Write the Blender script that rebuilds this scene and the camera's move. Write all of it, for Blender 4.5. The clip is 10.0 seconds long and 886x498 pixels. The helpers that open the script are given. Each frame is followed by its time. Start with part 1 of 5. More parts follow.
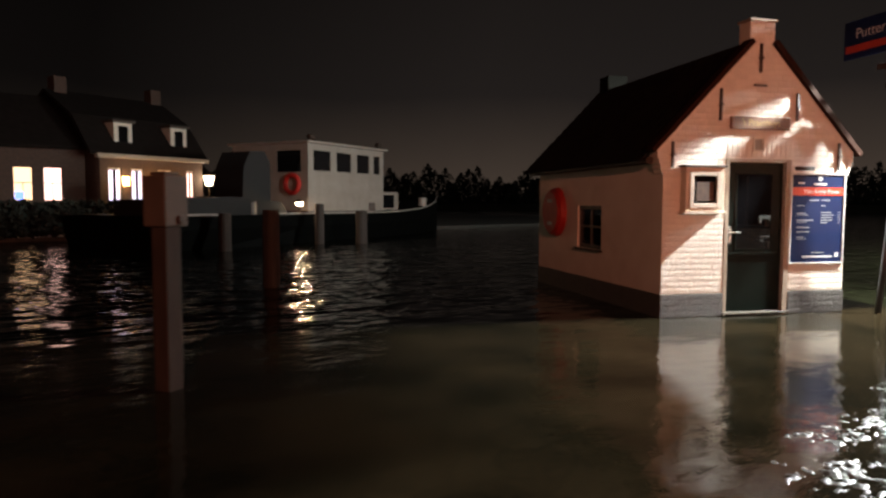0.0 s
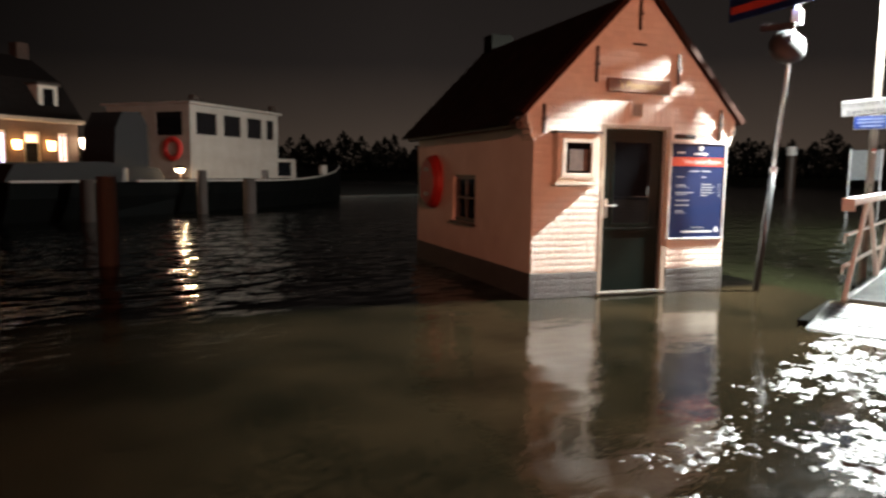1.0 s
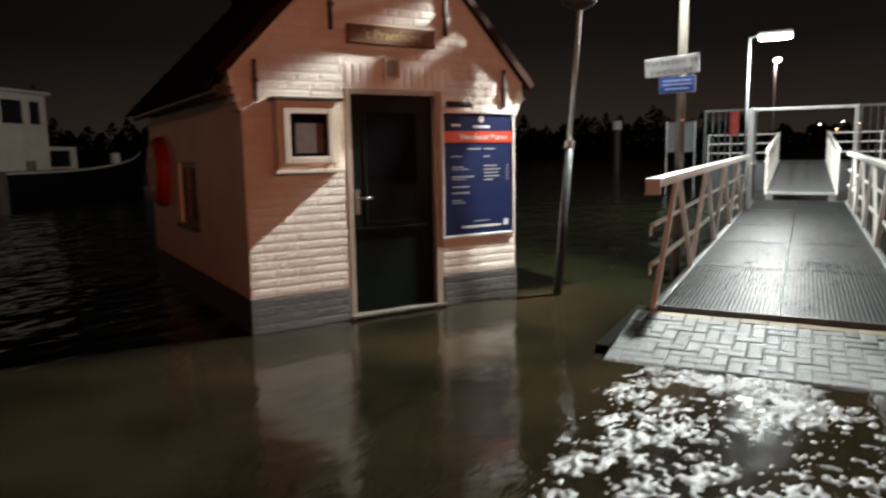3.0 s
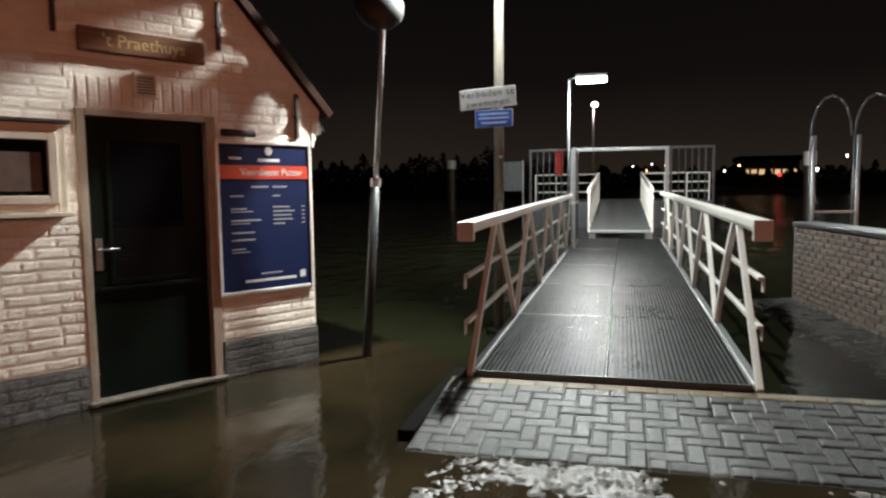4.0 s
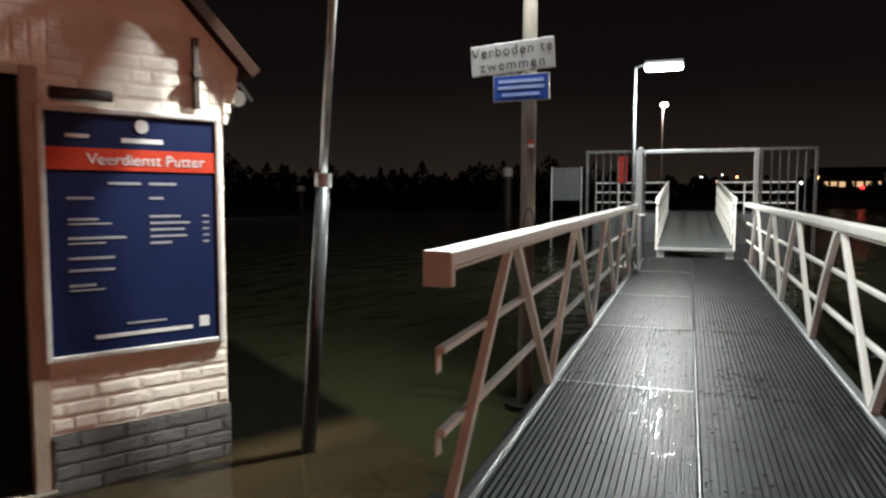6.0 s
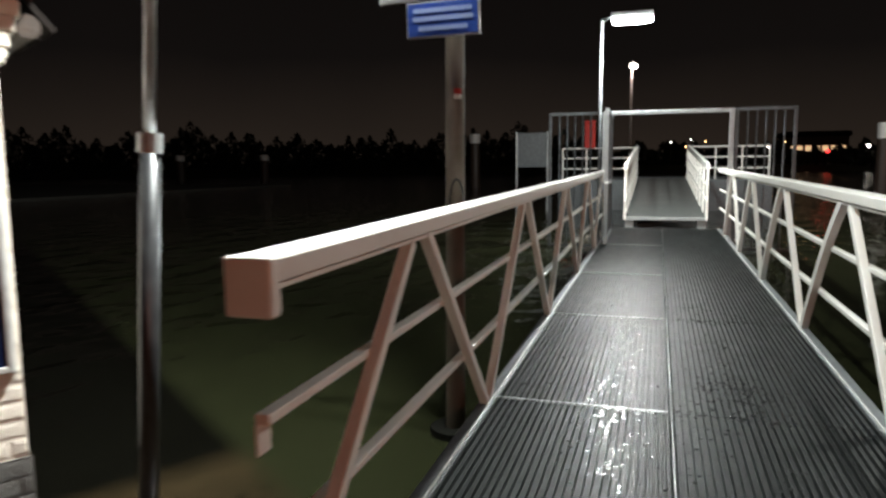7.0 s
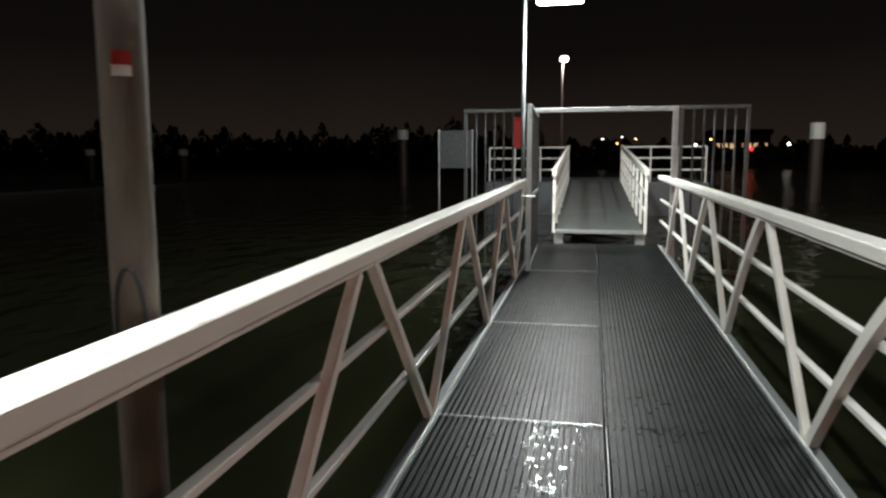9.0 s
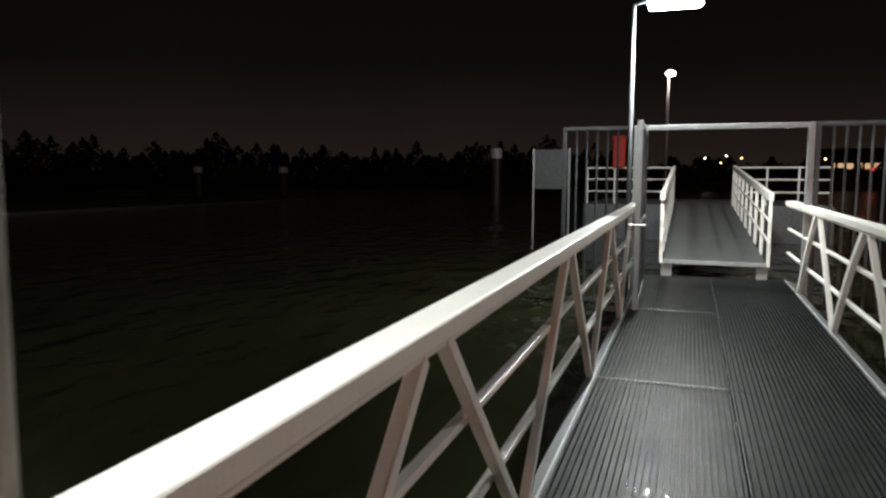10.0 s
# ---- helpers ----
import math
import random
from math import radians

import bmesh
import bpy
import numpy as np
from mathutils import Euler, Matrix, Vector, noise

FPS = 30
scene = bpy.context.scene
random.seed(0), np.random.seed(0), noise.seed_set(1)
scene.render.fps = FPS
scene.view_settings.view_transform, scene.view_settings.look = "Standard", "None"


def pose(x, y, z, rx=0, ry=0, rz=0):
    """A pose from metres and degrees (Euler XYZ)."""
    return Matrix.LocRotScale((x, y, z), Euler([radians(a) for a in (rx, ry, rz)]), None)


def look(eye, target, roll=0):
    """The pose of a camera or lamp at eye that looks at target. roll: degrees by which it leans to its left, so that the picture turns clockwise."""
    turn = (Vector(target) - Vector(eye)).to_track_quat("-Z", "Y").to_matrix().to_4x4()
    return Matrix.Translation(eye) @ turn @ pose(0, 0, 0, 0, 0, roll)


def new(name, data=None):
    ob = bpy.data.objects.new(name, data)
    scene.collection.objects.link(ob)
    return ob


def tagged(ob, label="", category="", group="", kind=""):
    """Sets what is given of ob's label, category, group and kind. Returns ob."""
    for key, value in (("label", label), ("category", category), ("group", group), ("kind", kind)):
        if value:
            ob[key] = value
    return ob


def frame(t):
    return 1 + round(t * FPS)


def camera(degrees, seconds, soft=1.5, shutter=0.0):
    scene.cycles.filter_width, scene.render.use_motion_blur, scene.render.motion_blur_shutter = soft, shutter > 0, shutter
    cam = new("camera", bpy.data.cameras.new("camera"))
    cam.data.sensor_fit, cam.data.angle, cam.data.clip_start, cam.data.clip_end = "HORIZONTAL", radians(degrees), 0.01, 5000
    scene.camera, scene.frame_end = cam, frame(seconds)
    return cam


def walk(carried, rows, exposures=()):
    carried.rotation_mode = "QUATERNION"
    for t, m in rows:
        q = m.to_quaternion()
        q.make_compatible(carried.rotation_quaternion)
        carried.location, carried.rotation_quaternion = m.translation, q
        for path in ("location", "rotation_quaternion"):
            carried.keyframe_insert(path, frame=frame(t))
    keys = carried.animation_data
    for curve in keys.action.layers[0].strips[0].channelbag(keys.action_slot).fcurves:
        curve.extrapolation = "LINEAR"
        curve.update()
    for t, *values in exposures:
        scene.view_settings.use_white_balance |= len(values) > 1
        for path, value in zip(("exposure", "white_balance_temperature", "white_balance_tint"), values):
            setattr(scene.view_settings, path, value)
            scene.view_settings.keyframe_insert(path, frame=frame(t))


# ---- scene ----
cam = camera(65.6, 10.0, soft=2.4, shutter=0.5)
PATH = [
    (0, (0.077, -0.005, 1.531), (1.457, 1.436, 1.398), 0.2),
    (0.5, (0.726, 0.049, 1.555), (2.148, 1.444, 1.379), 0.6),
    (1, (1.421, 0.129, 1.523), (2.954, 1.395, 1.303), 0.8),
    (1.5, (2.038, 0.214, 1.554), (3.654, 1.371, 1.327), 0.9),
    (2, (2.689, 0.311, 1.488), (4.335, 1.415, 1.22), 0.1),
    (2.2, (2.944, 0.34, 1.518), (4.623, 1.385, 1.219), -0.8),
    (3.3, (4.389, 0.415, 1.545), (6.211, 1.202, 1.298), -0.9),
    (3.5, (4.623, 0.428, 1.546), (6.5, 1.075, 1.305), -1.0),
    (4, (5.151, 0.423, 1.545), (7.081, 0.918, 1.374), -0.7),
    (4.5, (5.79, 0.457, 1.523), (7.715, 0.971, 1.348), 0.3),
    (5, (6.327, 0.44, 1.518), (8.275, 0.859, 1.352), 0.2),
    (5.5, (6.91, 0.541, 1.512), (8.802, 1.172, 1.373), 0.7),
    (5.7, (7.162, 0.578, 1.523), (9.046, 1.235, 1.387), 0.4),
    (6.8, (8.458, 0.61, 1.48), (10.349, 1.226, 1.27), -0.5),
    (7, (8.693, 0.613, 1.516), (10.591, 1.196, 1.278), -0.5),
    (7.5, (9.36, 0.597, 1.478), (11.274, 1.095, 1.179), -0.8),
    (8, (9.866, 0.612, 1.554), (11.765, 1.131, 1.2), 0.1),
    (8.5, (10.452, 0.661, 1.686), (12.369, 1.13, 1.359), 0.3),
    (9, (10.874, 0.619, 1.683), (12.816, 1.024, 1.429), -0.2),
    (9.5, (11.287, 0.707, 1.677), (13.173, 1.33, 1.443), 0.3),
    (10, (11.696, 0.827, 1.732), (13.573, 1.489, 1.53), 0.2),
]
EXPOSURES = [(0.0, 1.3), (1.0, 1.55), (1.5, 1.5), (2.0, 1.25), (3.5, -0.08), (4.5, -0.15), (5.5, -0.12), (7.0, -0.1), (8.0, -0.35), (8.5, -0.45), (10.0, -0.5)]
walk(cam, [(t, look(eye, target, roll)) for t, eye, target, roll in PATH],
     exposures=EXPOSURES)

# light settings
SKY = 0.5
POST_LAMP, POST_W, POST_DOWN_W = (11.85, 1.52, 4.28), 2350.0, 900.0
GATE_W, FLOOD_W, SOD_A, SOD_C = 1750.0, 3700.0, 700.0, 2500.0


# ---------------------------------------------------------------- light
world = bpy.data.worlds.new("night_sky")
scene.world = world
world.use_nodes = True
wn, wl = world.node_tree.nodes, world.node_tree.links
wn.clear()
w_out = wn.new("ShaderNodeOutputWorld")
w_bg = wn.new("ShaderNodeBackground")
w_tc = wn.new("ShaderNodeTexCoord")
w_sep = wn.new("ShaderNodeSeparateXYZ")
w_ramp = wn.new("ShaderNodeValToRGB")
w_noise = wn.new("ShaderNodeTexNoise")
w_noise.inputs["Scale"].default_value = 2.2
w_noise.inputs["Detail"].default_value = 4
w_mul = wn.new("ShaderNodeMath")
w_mul.operation = "MULTIPLY_ADD"
w_mul.inputs[1].default_value = 0.10
w_add = wn.new("ShaderNodeMath")
w_add.operation = "ADD"
w_add.inputs[1].default_value = -0.05
wl.new(w_tc.outputs["Generated"], w_sep.inputs[0])
wl.new(w_tc.outputs["Generated"], w_noise.inputs["Vector"])
wl.new(w_noise.outputs["Fac"], w_mul.inputs[0])
wl.new(w_sep.outputs["Z"], w_mul.inputs[2])
wl.new(w_mul.outputs[0], w_add.inputs[0])
wl.new(w_add.outputs[0], w_ramp.inputs[0])
stops = w_ramp.color_ramp.elements
stops[0].position, stops[0].color = 0.0, (0.040, 0.029, 0.022, 1)
stops[1].position, stops[1].color = 0.6, (0.0008, 0.0007, 0.0007, 1)
mid = stops.new(0.15)
mid.color = (0.0105, 0.0084, 0.0076, 1)
wl.new(w_ramp.outputs[0], w_bg.inputs[0])
w_dot = wn.new("ShaderNodeVectorMath")
w_dot.operation = "DOT_PRODUCT"
w_dot.inputs[1].default_value = (1.0, 0.12, 0.0)
w_glow = wn.new("ShaderNodeMapRange")
w_glow.inputs["From Min"].default_value, w_glow.inputs["From Max"].default_value = 0.4, 0.8
w_glow.inputs["To Min"].default_value, w_glow.inputs["To Max"].default_value = SKY * 0.3, SKY * 1.15
wl.new(w_tc.outputs["Generated"], w_dot.inputs[0])
wl.new(w_dot.outputs["Value"], w_glow.inputs[0])
wl.new(w_glow.outputs[0], w_bg.inputs[1])
wl.new(w_bg.outputs[0], w_out.inputs[0])


def lamp(name, at, watts, colour, radius=0.1, kind="POINT", target=None, size=None, cone=None):
    d = bpy.data.lights.new(name, kind)
    d.energy, d.color = watts, colour
    if kind == "AREA":
        d.shape = "RECTANGLE"
        d.size, d.size_y = size
    else:
        d.shadow_soft_size = radius
    if cone:
        d.spot_size, d.spot_blend = radians(cone), 1.0
    ob = new(name, d)
    ob.matrix_world = look(at, target) if target else Matrix.Translation(at)
    return ob


LED, SODIUM, WARM = (0.95, 1.0, 0.96), (1.0, 0.41, 0.23), (1.0, 0.68, 0.38)
lamp("post_light", POST_LAMP, POST_W, LED, 0.05, kind="SPOT", target=(8.9, 3.9, 1.6), cone=152)
lamp("post_light_down", (12.06, 1.52, 4.29), POST_DOWN_W, LED, 0.06)
lamp("gate_light", (21.2, 1.05, 3.80), GATE_W, LED, 0.14)
lamp("quay_flood_light", (25.0, -7.5, 8.5), FLOOD_W, LED, 0.15)
lamp("street_light_a", (12.6, -22.0, 3.9), SOD_A, SODIUM, 0.15)
lamp("street_light_b", (10.2, -24.5, 3.9), SOD_A * 0.6, SODIUM, 0.15)
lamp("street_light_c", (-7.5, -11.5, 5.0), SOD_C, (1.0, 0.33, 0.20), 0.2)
lamp("quay_lantern_light", (13.85, 21.9, 1.5), 28, WARM, 0.06)
lamp("cafe_lantern_light", (15.1, 31.9, 2.62), 30, (1.0, 0.78, 0.55), 0.12)
lamp("wall_light_left", (10.85, 30.9, 2.5), 12, WARM, 0.06)
lamp("wall_light_right", (12.55, 31.25, 2.5), 12, WARM, 0.06)
lamp("pontoon_light", (33.1, 1.35, 4.7), 120, (1.0, 0.9, 0.85), 0.08)


# ---------------------------------------------------------------- materials
def mat(name, colour, rough=0.6, metal=0.0, second=None, scale=6.0, detail=5.0, bump=0.0, bump_scale=60.0, rough_var=0.0,
        spec=0.5, per_object=0.0, per_island=0.0, depth=0.01, stretch=(1, 1, 1), stain=None, stain_scale=0.8, stain_lo=0.5, coat=0.0):
    m = bpy.data.materials.new(name)
    m.use_nodes = True
    n, l = m.node_tree.nodes, m.node_tree.links
    b = n["Principled BSDF"]
    b.inputs["Metallic"].default_value = metal
    b.inputs["Roughness"].default_value = rough
    b.inputs["Specular IOR Level"].default_value = spec
    b.inputs["Coat Weight"].default_value = coat
    tc = n.new("ShaderNodeTexCoord")
    mp = n.new("ShaderNodeMapping")
    mp.inputs["Scale"].default_value = stretch
    l.new(tc.outputs["Object"], mp.inputs[0])
    tex = n.new("ShaderNodeTexNoise")
    tex.inputs["Scale"].default_value, tex.inputs["Detail"].default_value = scale, detail
    l.new(mp.outputs[0], tex.inputs["Vector"])
    ramp = n.new("ShaderNodeMapRange")
    ramp.inputs["From Min"].default_value, ramp.inputs["From Max"].default_value = 0.3, 0.7
    l.new(tex.outputs["Fac"], ramp.inputs[0])
    mix = n.new("ShaderNodeMix")
    mix.data_type = "RGBA"
    mix.inputs[6].default_value = (*colour, 1)
    mix.inputs[7].default_value = (*(second or [c * 0.78 for c in colour]), 1)
    l.new(ramp.outputs[0], mix.inputs[0])
    out = mix.outputs[2]
    if stain:
        t2 = n.new("ShaderNodeTexNoise")
        t2.inputs["Scale"].default_value, t2.inputs["Detail"].default_value = stain_scale, 8
        l.new(tc.outputs["Object"], t2.inputs["Vector"])
        r2 = n.new("ShaderNodeMapRange")
        r2.inputs["From Min"].default_value, r2.inputs["From Max"].default_value = stain_lo, stain_lo + 0.2
        l.new(t2.outputs["Fac"], r2.inputs[0])
        m2 = n.new("ShaderNodeMix")
        m2.data_type = "RGBA"
        m2.inputs[7].default_value = (*stain, 1)
        l.new(r2.outputs[0], m2.inputs[0])
        l.new(out, m2.inputs[6])
        out = m2.outputs[2]
    if per_object or per_island:
        if per_object:
            info = n.new("ShaderNodeObjectInfo").outputs["Random"]
        else:
            info = n.new("ShaderNodeNewGeometry").outputs["Random Per Island"]
        k = per_object or per_island
        r3 = n.new("ShaderNodeMapRange")
        r3.inputs["To Min"].default_value, r3.inputs["To Max"].default_value = 1 - k, 1 + k
        l.new(info, r3.inputs[0])
        hs = n.new("ShaderNodeHueSaturation")
        l.new(r3.outputs[0], hs.inputs["Value"])
        l.new(out, hs.inputs["Color"])
        out = hs.outputs[0]
    l.new(out, b.inputs["Base Color"])
    if rough_var:
        r4 = n.new("ShaderNodeMapRange")
        r4.inputs["To Min"].default_value, r4.inputs["To Max"].default_value = max(0.03, rough - rough_var), min(1, rough + rough_var)
        l.new(tex.outputs["Fac"], r4.inputs[0])
        l.new(r4.outputs[0], b.inputs["Roughness"])
    if bump:
        t5 = n.new("ShaderNodeTexNoise")
        t5.inputs["Scale"].default_value, t5.inputs["Detail"].default_value = bump_scale, 4
        l.new(mp.outputs[0], t5.inputs["Vector"])
        bp = n.new("ShaderNodeBump")
        bp.inputs["Strength"].default_value, bp.inputs["Distance"].default_value = bump, depth
        l.new(t5.outputs["Fac"], bp.inputs["Height"])
        l.new(bp.outputs[0], b.inputs["Normal"])
    return m


def glow(name, colour, strength):
    m = bpy.data.materials.new(name)
    m.use_nodes = True
    b = m.node_tree.nodes["Principled BSDF"]
    b.inputs["Base Color"].default_value = (*colour, 1)
    b.inputs["Emission Color"].default_value = (*colour, 1)
    b.inputs["Emission Strength"].default_value = strength
    return m


def glass(name, tint, rough=0.02):
    """Dark panes with an unlit room behind them: glossy and nearly black."""
    m = bpy.data.materials.new(name)
    m.use_nodes = True
    b = m.node_tree.nodes["Principled BSDF"]
    b.inputs["Base Color"].default_value = (*tint, 1)
    b.inputs["Roughness"].default_value = rough
    b.inputs["Specular IOR Level"].default_value = 0.6
    return m


def water_material():
    m = bpy.data.materials.new("flood_water")
    m.use_nodes = True
    n, l = m.node_tree.nodes, m.node_tree.links
    b = n["Principled BSDF"]
    b.inputs["Roughness"].default_value = 0.085
    b.inputs["Specular IOR Level"].default_value = 0.42
    b.inputs["IOR"].default_value = 1.33
    tc = n.new("ShaderNodeTexCoord")
    big = n.new("ShaderNodeTexNoise")
    big.inputs["Scale"].default_value, big.inputs["Detail"].default_value = 0.9, 6
    l.new(tc.outputs["Object"], big.inputs["Vector"])
    mix = n.new("ShaderNodeMix")
    mix.data_type = "RGBA"
    mix.inputs[6].default_value = (0.0235, 0.0165, 0.0084, 1)
    mix.inputs[7].default_value = (0.0062, 0.0056, 0.0031, 1)
    silt = n.new("ShaderNodeTexNoise")
    silt.inputs["Scale"].default_value, silt.inputs["Detail"].default_value = 17.0, 8
    silt.inputs["Roughness"].default_value = 0.75
    l.new(tc.outputs["Object"], silt.inputs["Vector"])
    blend = n.new("ShaderNodeMath")
    blend.operation = "ADD"
    l.new(big.outputs["Fac"], blend.inputs[0])
    l.new(silt.outputs["Fac"], blend.inputs[1])
    patch = n.new("ShaderNodeMapRange")
    patch.inputs["From Min"].default_value, patch.inputs["From Max"].default_value = 0.82, 1.18
    l.new(blend.outputs[0], patch.inputs[0])
    l.new(patch.outputs[0], mix.inputs[0])
    # brown silt over the shallow quay, green deep water past its edges
    edge = n.new("ShaderNodeVectorMath")
    edge.operation = "DOT_PRODUCT"
    edge.inputs[1].default_value = (0.794, -0.608, 0.0)
    l.new(tc.outputs["Object"], edge.inputs[0])
    past = n.new("ShaderNodeMapRange")
    past.inputs["From Min"].default_value, past.inputs["From Max"].default_value = 7.6, 7.75
    l.new(edge.outputs["Value"], past.inputs[0])
    sep0 = n.new("ShaderNodeSeparateXYZ")
    l.new(tc.outputs["Object"], sep0.inputs[0])
    out_x = n.new("ShaderNodeMapRange")
    out_x.inputs["From Min"].default_value, out_x.inputs["From Max"].default_value = 10.0, 10.4
    l.new(sep0.outputs["X"], out_x.inputs[0])
    both = n.new("ShaderNodeMath")
    both.operation = "MULTIPLY"
    l.new(past.outputs[0], both.inputs[0])
    l.new(out_x.outputs[0], both.inputs[1])
    # the quay also drops off into the harbour, along a line from the house's near corner; the house's shadow is painted
    # into this colour
    drop = n.new("ShaderNodeVectorMath")
    drop.operation = "DOT_PRODUCT"
    drop.inputs[1].default_value = (0.496, 0.868, 0.0)
    l.new(tc.outputs["Object"], drop.inputs[0])
    basin_shade = n.new("ShaderNodeMapRange")
    basin_shade.inputs["From Min"].default_value, basin_shade.inputs["From Max"].default_value = 7.95, 8.25
    l.new(drop.outputs["Value"], basin_shade.inputs[0])
    mixh = n.new("ShaderNodeMix")
    mixh.data_type = "RGBA"
    l.new(basin_shade.outputs[0], mixh.inputs[0])
    l.new(mix.outputs[2], mixh.inputs[6])
    mixh.inputs[7].default_value = (0.0022, 0.0021, 0.0015, 1)
    mixd = n.new("ShaderNodeMix")
    mixd.data_type = "RGBA"
    l.new(both.outputs[0], mixd.inputs[0])
    l.new(mixh.outputs[2], mixd.inputs[6])
    mixd.inputs[7].default_value = (0.0105, 0.0116, 0.0053, 1)
    l.new(mixd.outputs[2], b.inputs["Base Color"])
    # ripples: small wind waves, longer on the open water
    mp = n.new("ShaderNodeMapping")
    mp.inputs["Scale"].default_value = (1.0, 1.6, 1.0)
    mp.inputs["Rotation"].default_value = (0, 0, 0.6)
    l.new(tc.outputs["Object"], mp.inputs[0])
    small = n.new("ShaderNodeTexNoise")
    small.inputs["Scale"].default_value, small.inputs["Detail"].default_value = 5.0, 3
    l.new(mp.outputs[0], small.inputs["Vector"])
    large = n.new("ShaderNodeTexNoise")
    large.inputs["Scale"].default_value, large.inputs["Detail"].default_value = 1.1, 2
    l.new(mp.outputs[0], large.inputs["Vector"])
    far = n.new("ShaderNodeMapRange")
    far.inputs["From Min"].default_value, far.inputs["From Max"].default_value = 7.4, 10.5
    far.inputs["To Min"].default_value, far.inputs["To Max"].default_value = 0.12, 1.0
    l.new(drop.outputs["Value"], far.inputs[0])
    mul = n.new("ShaderNodeMath")
    mul.operation = "MULTIPLY"
    l.new(large.outputs["Fac"], mul.inputs[0])
    l.new(far.outputs[0], mul.inputs[1])
    b1 = n.new("ShaderNodeBump")
    b1.inputs["Strength"].default_value, b1.inputs["Distance"].default_value = 0.9, 0.15
    l.new(mul.outputs[0], b1.inputs["Height"])
    b2 = n.new("ShaderNodeBump")
    b2.inputs["Strength"].default_value, b2.inputs["Distance"].default_value = 0.3, 0.012
    l.new(small.outputs["Fac"], b2.inputs["Height"])
    l.new(b1.outputs[0], b2.inputs["Normal"])
    fine = n.new("ShaderNodeTexNoise")
    fine.inputs["Scale"].default_value, fine.inputs["Detail"].default_value = 26.0, 2
    l.new(mp.outputs[0], fine.inputs["Vector"])
    b3 = n.new("ShaderNodeBump")
    b3.inputs["Strength"].default_value, b3.inputs["Distance"].default_value = 0.35, 0.0022
    l.new(fine.outputs["Fac"], b3.inputs["Height"])
    l.new(b2.outputs[0], b3.inputs["Normal"])
    l.new(b3.outputs[0], b.inputs["Normal"])
    return m


